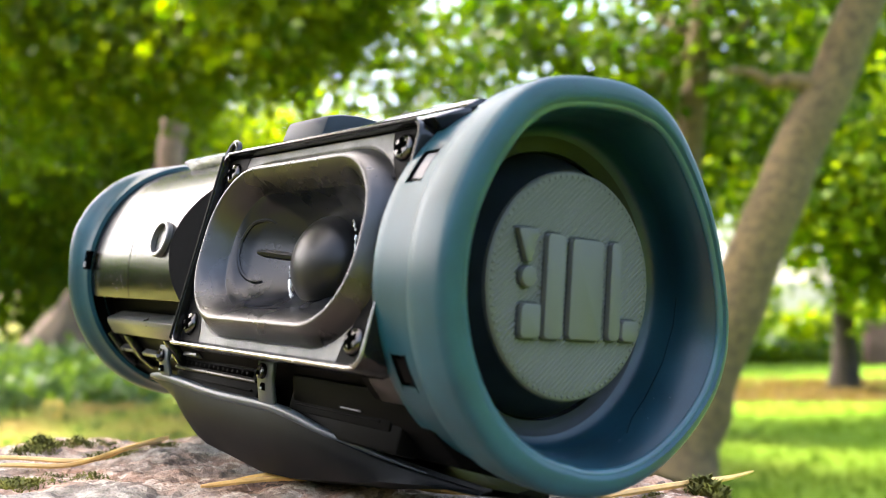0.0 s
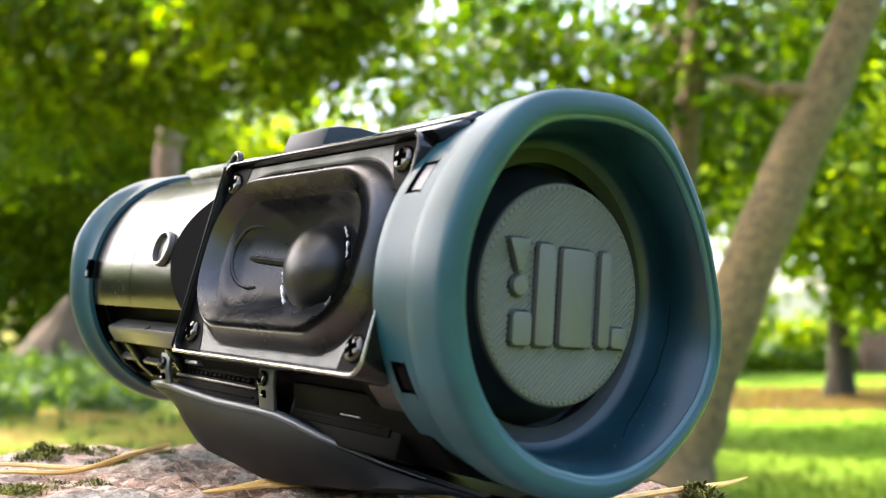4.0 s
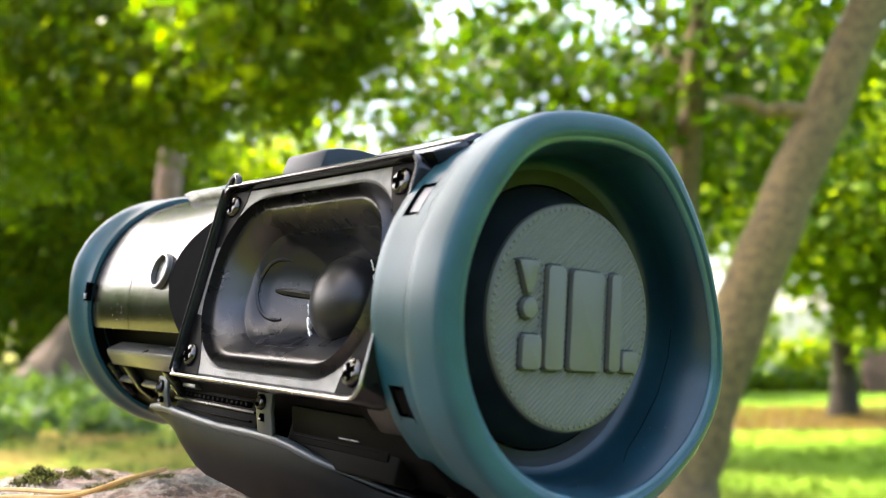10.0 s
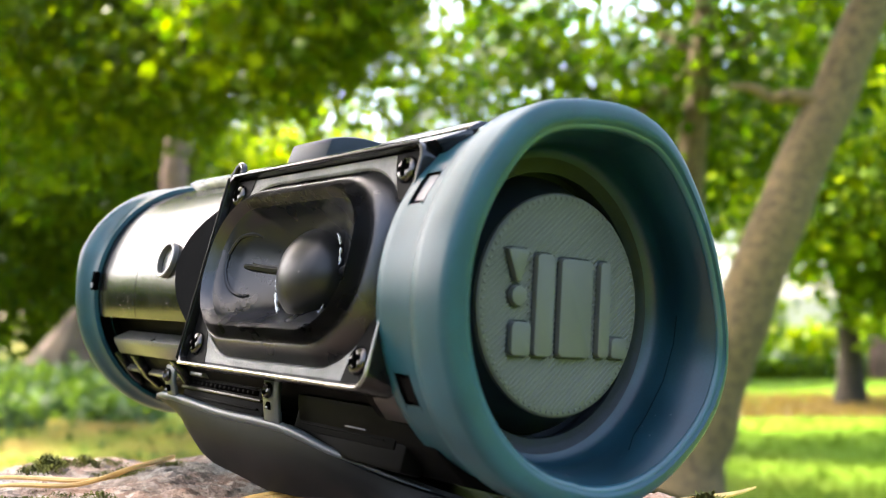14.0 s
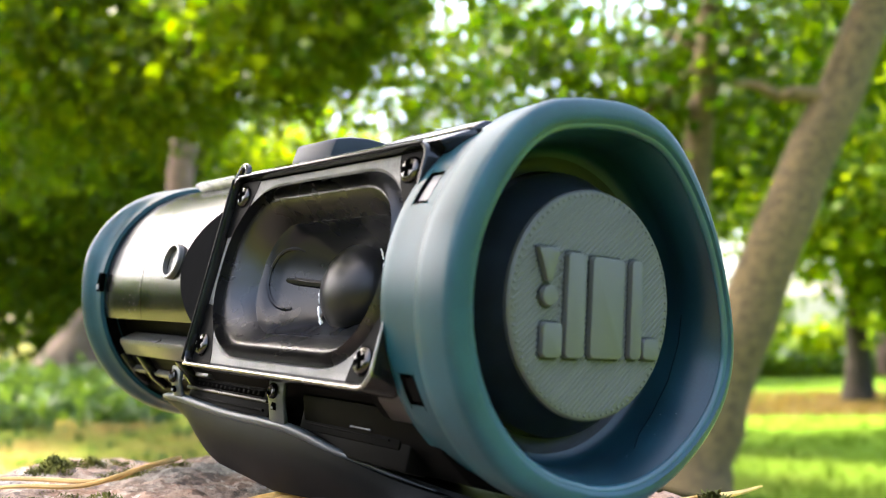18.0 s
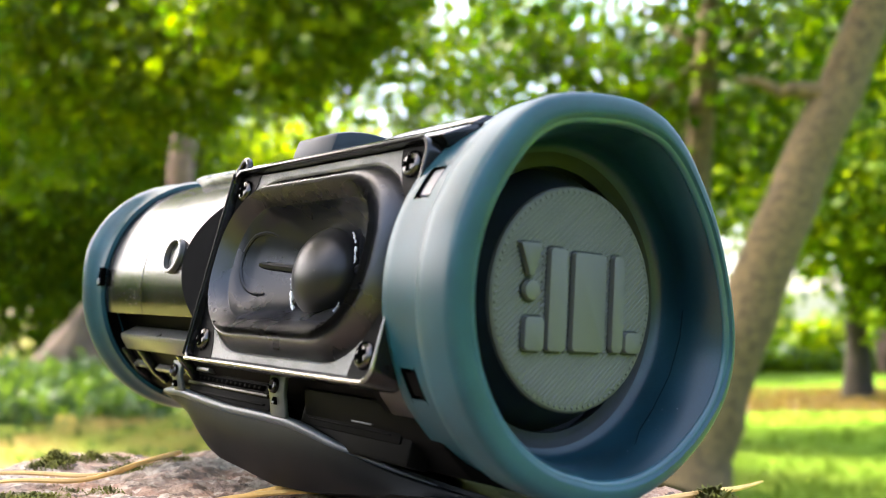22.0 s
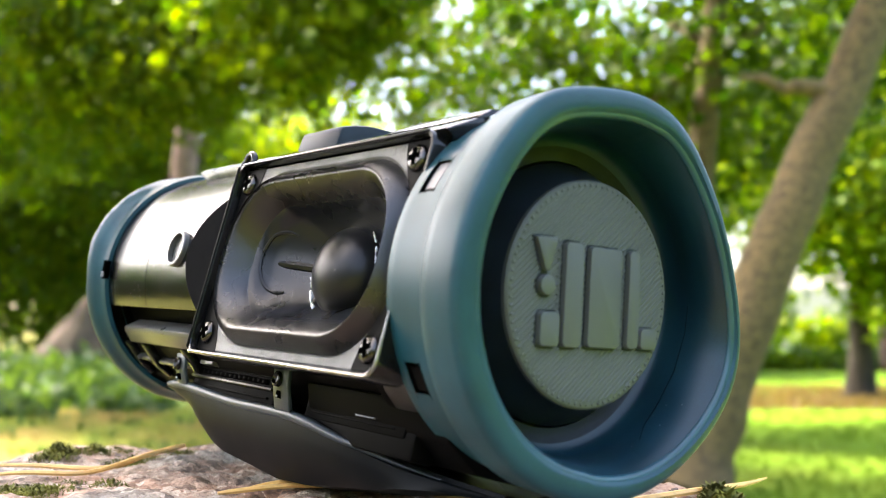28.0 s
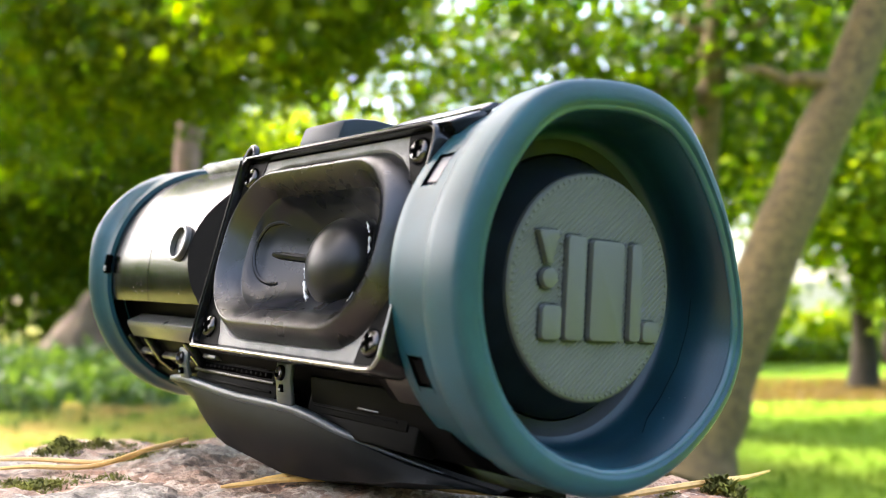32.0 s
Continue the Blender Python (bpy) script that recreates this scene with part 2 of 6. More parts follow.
AHEAD, SIDE = Vector((-0.778, 0.628, 0)), Vector((0.628, 0.778, 0))


def spot(ahead, side, z=0.0):
    """A place in the garden: metres ahead of the stone's near side, metres to the side, height."""
    p = EYE + AHEAD * ahead + SIDE * side
    return Vector((p.x, p.y, z))


# ---- ground ----
def lawn_material():
    m = bpy.data.materials.new("lawn")
    m.use_nodes = True
    n, l = m.node_tree.nodes, m.node_tree.links
    b = n["Principled BSDF"]
    tc = n.new("ShaderNodeTexCoord")
    big, mid, small = (n.new("ShaderNodeTexNoise") for _ in range(3))
    for t, s in ((big, 0.45), (mid, 1.1), (small, 45)):
        t.inputs["Scale"].default_value, t.inputs["Detail"].default_value = s, 5
        l.new(tc.outputs["Object"], t.inputs["Vector"])
    r1 = n.new("ShaderNodeValToRGB")
    r1.color_ramp.elements[0].position, r1.color_ramp.elements[1].position = 0.3, 0.7
    r1.color_ramp.elements[0].color = (0.095, 0.215, 0.010, 1)
    r1.color_ramp.elements[1].color = (0.135, 0.245, 0.014, 1)
    l.new(big.outputs["Fac"], r1.inputs["Fac"])
    r2 = n.new("ShaderNodeValToRGB")
    r2.color_ramp.elements[0].position, r2.color_ramp.elements[1].position = 0.42, 0.60
    r2.color_ramp.elements[0].color, r2.color_ramp.elements[1].color = (0.35, 0.35, 0.35, 1), (0.9, 0.9, 0.9, 1)
    l.new(mid.outputs["Fac"], r2.inputs["Fac"])
    mix = n.new("ShaderNodeMixRGB")
    mix.inputs["Color2"].default_value = (0.235, 0.165, 0.050, 1)
    side = n.new("ShaderNodeVectorMath")
    side.operation, side.inputs[1].default_value = "DOT_PRODUCT", (-SIDE.x, -SIDE.y, 0)
    l.new(tc.outputs["Object"], side.inputs[0])
    worn = n.new("ShaderNodeMapRange")
    worn.inputs["From Min"].default_value, worn.inputs["From Max"].default_value = -3.0, 1.5
    worn.inputs["To Min"].default_value = 0.06
    l.new(side.outputs["Value"], worn.inputs["Value"])
    bare = n.new("ShaderNodeMath")
    bare.operation = "MULTIPLY"
    l.new(r2.outputs[0], bare.inputs[0])
    l.new(worn.outputs[0], bare.inputs[1])
    l.new(bare.outputs[0], mix.inputs["Fac"])
    l.new(r1.outputs[0], mix.inputs["Color1"])
    mul = n.new("ShaderNodeMixRGB")
    mul.blend_type, mul.inputs["Fac"].default_value = "MULTIPLY", 0.35
    l.new(mix.outputs[0], mul.inputs["Color1"])
    l.new(small.outputs["Fac"], mul.inputs["Color2"])
    l.new(mul.outputs[0], b.inputs["Base Color"])
    b.inputs["Roughness"].default_value = 0.85
    b.inputs["Specular IOR Level"].default_value = 0.08
    bp = n.new("ShaderNodeBump")
    bp.inputs["Strength"].default_value, bp.inputs["Distance"].default_value = 0.8, 0.05
    l.new(small.outputs["Fac"], bp.inputs["Height"])
    l.new(bp.outputs[0], b.inputs["Normal"])
    return m


LAWN = lawn_material()


def build_ground():
    rings = [0.0, 1, 2, 4, 6, 9, 13, 18, 25, 40, 80, 200, 600, 2500]
    rows = []
    for i, r in enumerate(rings[1:]):
        rows.append([(r * math.cos(2 * math.pi * k / 64), r * math.sin(2 * math.pi * k / 64), 0.03 * noise.noise(Vector((r * math.cos(k / 10.2) * 0.2, r * math.sin(k / 10.2) * 0.2, 0))) if r < 100 else 0) for k in range(64)])
    bm = grid(rows, closed_u=True)
    bm.verts.ensure_lookup_table()
    bm.faces.new([bm.verts[k] for k in range(64)])
    bmesh.ops.recalc_face_normals(bm, faces=bm.faces[:])
    me = bpy.data.meshes.new("ground")
    bm.to_mesh(me)
    bm.free()
    me.materials.append(LAWN)
    if me.polygons[0].normal.z < 0:
        me.flip_normals()
    tagged(new("ground", me), "sunlit mown lawn with bare brown patches", "lawn", kind="structure")


build_ground()


# ---- trees ----
def leaf_cloud(rng, blobs, count, size, spread=0.22):
    """Many small folded leaves in twig clumps inside ellipsoids. blobs: centre, radii."""
    vol = np.array([b[1][0] * b[1][1] * b[1][2] for b in blobs]) ** 0.7
    pick = rng.choice(len(blobs), size=count // 14, p=vol / vol.sum())
    cen = np.array([tuple(blobs[i][0]) for i in pick])
    rad = np.array([blobs[i][1] for i in pick])
    d = rng.normal(size=(len(pick), 3))
    d /= np.linalg.norm(d, axis=1)[:, None]
    d *= rng.uniform(0.25, 1.0, size=(len(pick), 1)) ** 0.5
    clump = cen + d * rad
    pos = np.repeat(clump, 14, axis=0) + rng.normal(size=(len(pick) * 14, 3)) * spread
    n = len(pos)
    axis = rng.normal(size=(n, 3)) + np.array([0, 0, -0.5])
    axis /= np.linalg.norm(axis, axis=1)[:, None]
    side = np.cross(axis, rng.normal(size=(n, 3)))
    side /= np.linalg.norm(side, axis=1)[:, None]
    up = np.cross(side, axis)
    s = (size * rng.uniform(0.6, 1.35, size=n))[:, None]
    v = np.stack([pos, pos + axis * s * 0.45 + side * s * 0.46 + up * s * 0.12, pos + axis * s * 0.75 + side * s * 0.30,
                  pos + axis * s, pos + axis * s * 0.75 - side * s * 0.30, pos + axis * s * 0.45 - side * s * 0.46 + up * s * 0.12], 1).reshape(-1, 3)
    base = (np.arange(n) * 6)[:, None]
    f = np.concatenate([base + np.array([[0, 1, 2, 3]]), base + np.array([[0, 3, 4, 5]])], 1).reshape(-1, 4)
    return v, f


def quads_mesh(name, v, f, mat):
    me = bpy.data.meshes.new(name)
    me.vertices.add(len(v))
    me.vertices.foreach_set("co", v.astype(np.float32).ravel())
    me.loops.add(f.size)
    me.loops.foreach_set("vertex_index", f.astype(np.int32).ravel())
    me.polygons.add(len(f))
    me.polygons.foreach_set("loop_start", np.arange(0, f.size, f.shape[1], dtype=np.int32))
    me.polygons.foreach_set("loop_total", np.full(len(f), f.shape[1], dtype=np.int32))
    me.update(calc_edges=True)
    me.materials.append(mat)
    return me


def crooked(a, b, n, amp, rng):
    pts = []
    for i in range(n + 1):
        t = i / n
        j = rng.normal(size=3) * amp * math.sin(math.pi * t)
        pts.append(tuple(np.array(a) * (1 - t) + np.array(b) * t + j))
    return pts


def tree(name, line, width, blobs, count, leaf, leaf_size, bark, label, seed, limbs=(), category="tree", spread=0.22, shade_bough=None):
    """A trunk along line, tapered, with limbs into the crown. line and blobs are in garden places."""
    rng = np.random.default_rng(seed)
    root = thing(name, Matrix.Translation(line[0]), label, category)
    org = np.array(line[0])
    fine = []
    for a, b in zip(line, line[1:]):
        for k in range(6):
            fine.append(np.array(a) + (np.array(b) - np.array(a)) * k / 6)
    fine.append(np.array(line[-1]))
    fine = [p + rng.normal(size=3) * width * 0.022 for p in fine]
    n = len(fine)
    taper = [(1.42 - 0.42 * min(1, i / 2.5)) * (1 - 0.55 * i / (n - 1)) for i in range(n)]
    part("trunk", tube([tuple(p - org) for p in fine], width / 2, 14, taper=taper), bark, root, scale=1)
    ends = list(limbs)
    if not ends:
        for b in blobs[:5]:
            ends.append((line[-2] if len(line) > 2 else line[-1], b[0]))
    for a, b in ends:
        pts = crooked(np.array(a) - org, np.array(b) - org, 6, 0.025, rng)
        part("limb", tube(pts, width * 0.17, 8, taper=[1 - 0.13 * i for i in range(7)]), bark, root, scale=1)
    v, f = leaf_cloud(rng, [(np.array(c) - org, r) for c, r in blobs], count, leaf_size, spread)
    crown = new("crown", quads_mesh("crown", v, f, leaf))
    crown.parent = root
    # Extra leaves out of view, added only to block the sun.
    if shade_bough:
        v, f = leaf_cloud(rng, [(np.array(c) - org, r) for c, r in shade_bough[0]], shade_bough[1], leaf_size, spread * 1.6)
        over = new("unseen_shade_bough", quads_mesh("unseen_shade_bough", v, f, leaf))
        over.parent = root
        pts = crooked(np.array(line[-1]) - org, np.array(shade_bough[0][0][0]) - org, 8, 0.08, rng)
        part("limb", tube(pts, width * 0.17, 8, taper=[1 - 0.1 * i for i in range(9)]), bark, root, scale=1)
    return root


def blob(ahead, side, z, ra, rs=None, rz=None):
    return (spot(ahead, side, z), (ra, rs or ra, rz or ra * 0.7))


# leaning maple close behind the stone
tree("leaning_tree", [spot(5.0, 1.15, 0), spot(5.0, 1.42, 0.75), spot(5.0, 1.80, 1.6), spot(5.05, 2.16, 2.35), spot(5.1, 2.68, 3.4), spot(5.2, 3.1, 4.6)], 0.335,
     [blob(5.2, 2.9, 4.5, 1.6), blob(5.6, 1.8, 4.2, 1.2), blob(4.8, 1.2, 3.9, 0.9, rz=0.5), blob(5.6, 0.5, 3.4, 0.7, rz=0.4), blob(6.1, 0.0, 4.5, 1.2, rz=0.6), blob(6.2, 2.9, 3.0, 0.8)],
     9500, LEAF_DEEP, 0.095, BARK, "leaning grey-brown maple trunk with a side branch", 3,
     limbs=[(spot(5.0, 1.93, 2.03), spot(5.1, 1.50, 2.14)), (spot(5.1, 2.4, 3.2), spot(5.6, 1.8, 4.2)), (spot(5.1, 2.5, 3.4), spot(5.2, 2.9, 4.5))])
# slender trunks behind
tree("slender_tree", [spot(7.2, 1.70, 0), spot(7.2, 1.76, 1.6), spot(7.2, 1.92, 2.9), spot(7.2, 2.1, 5)], 0.29,
     [blob(7.6, 1.5, 3.4, 1.2), blob(7.2, 2.6, 3.2, 1.0), blob(7.9, 1.2, 2.3, 0.8)], 3800, LEAF_DEEP, 0.09, BARK, "slender grey tree trunk in a leafy grove", 4)
tree("slender_tree", [spot(8.6, 1.85, 0), spot(8.6, 1.90, 2.4), spot(8.6, 2.0, 5)], 0.14,
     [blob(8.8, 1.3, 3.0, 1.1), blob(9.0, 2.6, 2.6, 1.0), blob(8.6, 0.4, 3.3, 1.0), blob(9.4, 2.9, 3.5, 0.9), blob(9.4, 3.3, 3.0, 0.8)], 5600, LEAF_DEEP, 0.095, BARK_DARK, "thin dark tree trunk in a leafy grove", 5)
# big maple with low boughs
tree("maple_tree", [spot(13.0, -3.70, 0), spot(13.0, -3.66, 2.4), spot(13.0, -3.6, 4.4), spot(13.0, -3.5, 7)], 0.47,
     # The last three blobs are out of view, added to shade the crown.
     [blob(6.5, -0.95, 3.25, 0.9, rz=0.6), blob(6.0, -0.95, 3.15, 0.8, rz=0.6), blob(7.0, -1.25, 3.1, 0.8, rz=0.45), blob(8.2, -1.5, 3.6, 0.9), blob(7.6, -2.25, 3.1, 0.7, rz=0.5), blob(8.4, -2.7, 3.2, 0.8, rz=0.6), blob(8.0, -3.4, 3.6, 0.8, rz=0.6), blob(9.0, -4.9, 5.6, 1.4, rz=0.6), blob(8.4, -3.7, 5.3, 1.2, rz=0.5), blob(7.9, -2.9, 5.4, 0.8, rz=0.4)],
     25000, LEAF_MID, 0.085, BARK_RED, "maple with reddish-brown trunk and low leafy boughs", 6, spread=0.2,
     limbs=[(spot(13.0, -3.6, 4.6), spot(7.0, -1.1, 4.4)), (spot(13.0, -3.6, 4.9), spot(8.2, -1.5, 4.6)), (spot(13.0, -3.6, 5.1), spot(7.6, -2.4, 4.8))],
     # Unseen leaves added to shade the speaker, the stone and the left lawn.
     shade_bough=([blob(1.6, -2.3, 4.35, 1.2, rz=0.6), blob(1.2, -1.7, 4.0, 1.1, rz=0.5), blob(2.1, -2.9, 4.9, 1.3, rz=0.6), blob(0.9, -2.8, 4.6, 1.1, rz=0.6), blob(2.5, -7.5, 6.6, 1.9, rz=0.7), blob(0.5, -8.3, 6.6, 1.9, rz=0.7), blob(4.2, -9.0, 6.9, 1.9, rz=0.7), blob(1.8, -10.2, 7.2, 1.9, rz=0.7)], 58000))
tree("dark_tree", [spot(17.5, -8.8, 0), spot(17.5, -8.8, 3), spot(17.5, -8.7, 8)], 0.4,
     [blob(16.5, -7.8, 4.2, 2.6), blob(16.5, -7.4, 2.4, 1.6), blob(17, -9.6, 4.4, 2.6), blob(17, -6.0, 5.0, 2.1), blob(16, -7.2, 6.8, 2.0), blob(16.5, -8.8, 7.4, 2.0), blob(16.4, -7.0, 1.2, 1.2, rz=0.9), blob(15.8, -6.0, 1.5, 0.9, rz=0.7)], 23500, LEAF_SHADE, 0.14, BARK_DARK, "dense dark-green tree at the lawn's edge", 7)
tree("dark_tree", [spot(10.2, -5.6, 0), spot(10.2, -5.6, 2.5), spot(10.2, -5.5, 6)], 0.3,
     [blob(10, -4.4, 4.3, 1.4), blob(10.2, -3.6, 5.0, 1.1), blob(10, -4.9, 3.1, 1.1), blob(10.4, -5.8, 4.4, 1.4), blob(8.6, -3.1, 3.4, 0.75, rz=0.6), blob(9.0, -3.9, 3.2, 0.9, rz=0.7)], 11000, LEAF_SHADE, 0.11, BARK_DARK, "shaded dark-green tree beside the maple", 17,
     limbs=[(spot(10.2, -5.5, 4.0), spot(10, -4.6, 4.6))])
tree("dark_tree", [spot(15.5, -4.38, 0), spot(15.5, -4.38, 3), spot(15.5, -4.3, 8)], 0.3,
     [blob(15, -6.2, 5.4, 1.5, rz=1.3), blob(15, -4.8, 4.6, 1.4, rz=1.2), blob(15, -3.4, 5.4, 1.2, rz=1.0), blob(15.4, -5.4, 3.2, 1.4, rz=1.0), blob(15, -2.5, 6.4, 1.0, rz=0.8)], 15000, LEAF_SHADE, 0.115, BARK_DARK, "dark-green tree behind the maple trunk", 18)
# the tree on the far lawn
tree("lawn_tree", [spot(12.2, 4.98, 0), spot(12.2, 4.98, 0.9), spot(12.2, 5.0, 2.2), spot(12.2, 5.1, 5)], 0.31,
     [blob(11.6, 4.9, 2.4, 1.3, rz=0.8), blob(12.2, 5.8, 3.0, 1.6), blob(12, 4.3, 3.2, 1.3), blob(11.4, 5.6, 1.95, 1.0, rz=0.5), blob(11.5, 4.4, 1.9, 0.6, rz=0.3), blob(11.7, 5.05, 1.40, 0.45, rz=0.3), blob(11.6, 5.5, 1.45, 0.5, rz=0.3), blob(13.0, 3.2, 3.4, 0.8, rz=0.4)],
     18500, LEAF_LIGHT, 0.11, BARK_DARK, "lone tree with dark trunk on the far lawn", 8)
tree("dark_tree", [spot(14.2, 5.8, 0), spot(14.2, 5.8, 2.5), spot(14.2, 5.5, 6)], 0.3,
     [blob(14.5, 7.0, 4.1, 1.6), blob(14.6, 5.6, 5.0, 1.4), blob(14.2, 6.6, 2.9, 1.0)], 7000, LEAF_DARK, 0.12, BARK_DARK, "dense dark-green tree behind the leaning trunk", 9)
# trees beyond the lawn
FAR = [(18, -9, 2.0), (20, -5.6, 2.4), (19, -2.6, 1.5), (24, 0.4, 1.5), (19, 2.6, 1.6), (22, 5.0, 2.6), (24, 9.8, 3.0), (26, -11, 3.2), (27, -7, 3.0), (30, -1.5, 1.9), (29, 4.8, 2.6)]
for i, (a, s, r) in enumerate(FAR):
    tree("far_tree", [spot(a, s, 0), spot(a, s + 0.1, 2.5), spot(a, s, 6)], 0.4,
         [blob(a, s - r * 0.5, 2.6 + 0.3 * (i % 3) + (1.6 if s > 4 else 0), r * 0.8), blob(a - 0.5, s + r * 0.5, 3.2 + (1.6 if s > 4 else 0), r * 0.8), blob(a, s, 2.6 + r * 0.9, r * 0.8), *([blob(a - 1, s, 1.9, r * 0.6)] if s < 4 else [])],
         7200, LEAF_DEEP if 4 < s < 6 else (LEAF_MID, LEAF_DARK, LEAF_LIGHT)[i % 3], 0.16, BARK_DARK, "leafy tree at the edge of the garden", 20 + i, spread=0.4)

tree("far_tree", [spot(22, -1.2, 0), spot(22, -1.0, 3), spot(22, -1.0, 8)], 0.3,
     [blob(22, -3.1, 6.5, 1.1), blob(22, -0.4, 6.1, 1.0), blob(22, 1.8, 7.8, 1.0), blob(22, -1.6, 8.0, 1.2), blob(22, -2.0, 5.0, 0.9), blob(22, -4.3, 6.2, 1.2), blob(22, -4.2, 4.6, 1.2), blob(22, -0.7, 5.3, 0.8), blob(22, -1.9, 6.6, 0.5), blob(22, 0.5, 6.9, 1.0), blob(22, 0.9, 5.6, 0.9)],
     9000, LEAF_MID, 0.15, BARK_DARK, "tall thin-crowned tree against the sky", 36, spread=0.4)


def bush(name, blobs, count, leaf, size, label, seed, spread=0.1):
    rng = np.random.default_rng(seed)
    org = np.array((blobs[0][0].x, blobs[0][0].y, 0))
    v, f = leaf_cloud(rng, [(np.array(c) - org, r) for c, r in blobs], count, size, spread)
    v[:, 2] = np.maximum(v[:, 2], 0.005)
    ob = new(name, quads_mesh(name, v, f, leaf))
    ob.location = org
    return tagged(ob, label, "bush", kind="stuff")


bush("low_shrub", [blob(12.2, -4.6, 0.15, 0.9, rz=0.3), blob(12.6, -5.6, 0.2, 0.9, rz=0.35), blob(11.8, -3.6, 0.12, 0.7, rz=0.22), blob(12.4, -2.7, 0.15, 0.6, rz=0.2), blob(10.9, -4.4, 0.05, 0.6, rz=0.12), blob(10.4, -3.4, 0.04, 0.5, rz=0.1), blob(9.6, -4.3, 0.03, 0.4, rz=0.08), blob(11.2, -5.3, 0.08, 0.6, rz=0.16)], 12500, LEAF_LOW, 0.10, "low spreading bluish-green ground cover beside the lawn", 40)
def unseen_woods():
    """Unseen woods to the sides and behind, added to darken reflections and skylight."""
    rng = np.random.default_rng(77)
    blobs = []
    for k in range(46):
        turn = radians(38 + 284 * k / 45)
        d = 22 + 3 * math.sin(k * 1.7)
        a, s = d * math.cos(turn), d * math.sin(-turn)
        tall = (2.6 if turn < radians(46) else 1.6 if turn < radians(92) else 4.5 if turn < radians(150) else 3.0) + 0.8 * math.sin(k * 2.3)
        blobs.append(blob(a, s, tall * 0.6, 2.2, rz=tall * 0.7))
    org = np.array(spot(0, 0))
    v, f = leaf_cloud(rng, [(np.array(c) - org, r) for c, r in blobs], 64000, 0.95, 0.8)
    v[:, 2] = np.maximum(v[:, 2], 0.0)
    ob = new("woods", quads_mesh("woods", v, f, LEAF_DARK))
    ob.location = org
    return tagged(ob, "unseen dark leafy woods added round the garden to darken reflections", "woods", kind="stuff")


unseen_woods()
bush("hedge", [blob(21, 5.2, 0.1, 1.3, rz=0.12), blob(21, 7.4, 0.12, 1.3, rz=0.14), blob(21.5, 9.5, 0.1, 1.3, rz=0.12)], 4200, LEAF_DARK, 0.16, "low dark hedge across the far lawn", 41)

bush("far_shrubs", [blob(30, 8.6, 0.9, 1.2, rz=0.8), blob(31, 11.0, 0.8, 1.3, rz=0.7), blob(30, 13.0, 0.9, 1.3, rz=0.8), blob(32, 10.0, 1.8, 1.1, rz=0.9)], 4200, LEAF_LIGHT, 0.2, "sunlit light-green shrubs before the pale wall", 42)


def tufts(name, label, seed, count, near, far, left, right, mat, size):
    """Tufts of blades and weeds that stand on the lawn."""
    rng = np.random.default_rng(seed)
    a = near + (far - near) * rng.random(count) ** 1.3
    s = a * (left + (right - left) * rng.random(count))
    pos = np.array([np.array(spot(x, y)) for x, y in zip(a, s)])
    pos = np.repeat(pos, 5, axis=0) + rng.normal(size=(count * 5, 3)) * np.array([0.05, 0.05, 0])
    n = len(pos)
    axis = rng.normal(size=(n, 3)) * 0.5 + np.array([0, 0, 1.0])
    axis /= np.linalg.norm(axis, axis=1)[:, None]
    side = np.cross(axis, rng.normal(size=(n, 3)))
    side /= np.linalg.norm(side, axis=1)[:, None]
    h = (size * rng.uniform(0.5, 1.5, size=n))[:, None]
    pos[:, 2] = 0.0
    v = np.stack([pos - side * h * 0.1, pos + side * h * 0.1, pos + axis * h * 0.6 + side * h * 0.16, pos + axis * h, pos + axis * h * 0.6 - side * h * 0.16], 1).reshape(-1, 3)
    f = (np.arange(n) * 5)[:, None] + np.arange(5)[None]
    return tagged(new(name, quads_mesh(name, v, f, mat)), label, "grass", kind="stuff")


tufts("grass_tufts", "tufts of lush green grass on the lawn", 51, 5000, 4.5, 22, -0.5, 0.5, LAWN, 0.035)
tufts("dry_grass", "tufts of dry yellowish grass on the lawn", 52, 160, 4.5, 14, -0.5, -0.1, DRY, 0.025)
tufts("weeds", "dark green weeds growing in the lawn", 53, 120, 5.0, 12, -0.5, -0.12, LEAF_LOW, 0.07)
tufts("leaf_litter", "brown fallen leaves round the lawn tree", 54, 1700, 10.2, 14.4, 0.26, 0.5, LITTER, 0.055)


def boulder(name, centre, radii, label, seed):
    """A leaning, pointed field stone with broken faces, set into the ground."""
    bm = bmesh.new()
    bmesh.ops.create_icosphere(bm, subdivisions=4, radius=1)
    for v in bm.verts:
        p = v.co.copy()
        k = 1 + 0.13 * noise.fractal(p * 1.3 + Vector((seed, 0, 0)), 1.0, 2.0, 4) + 0.05 * noise.cell(p * 2.2)
        up = max(0.0, p.z)
        slim = 1 - 0.72 * up ** 1.2
        q = SIDE * (p.x * radii[0] * slim + 0.34 * up) + AHEAD * (p.y * radii[1] * slim)
        v.co = Vector((q.x * k, q.y * k, p.z * radii[2] * k))
    me = bpy.data.meshes.new(name)
    bm.to_mesh(me)
    bm.free()
    me.polygons.foreach_set("use_smooth", [True] * len(me.polygons))
    me.materials.append(STONE)
    ob = new(name, me)
    ob.location = centre
    return tagged(ob, label, "boulder")


boulder("boulder", spot(13.0, -5.2, 0.0), (0.74, 0.65, 1.3), "grey-brown pointed boulder leaning at the lawn's edge", 3)

# pale wall beyond the hedge
WALL = material("pale_render", (0.40, 0.34, 0.31), 0.9, vary=0.1, size=0.8, fine=30)
bm = box(-7, 7, -0.15, 0.15, 0, 2.7, 0.03)
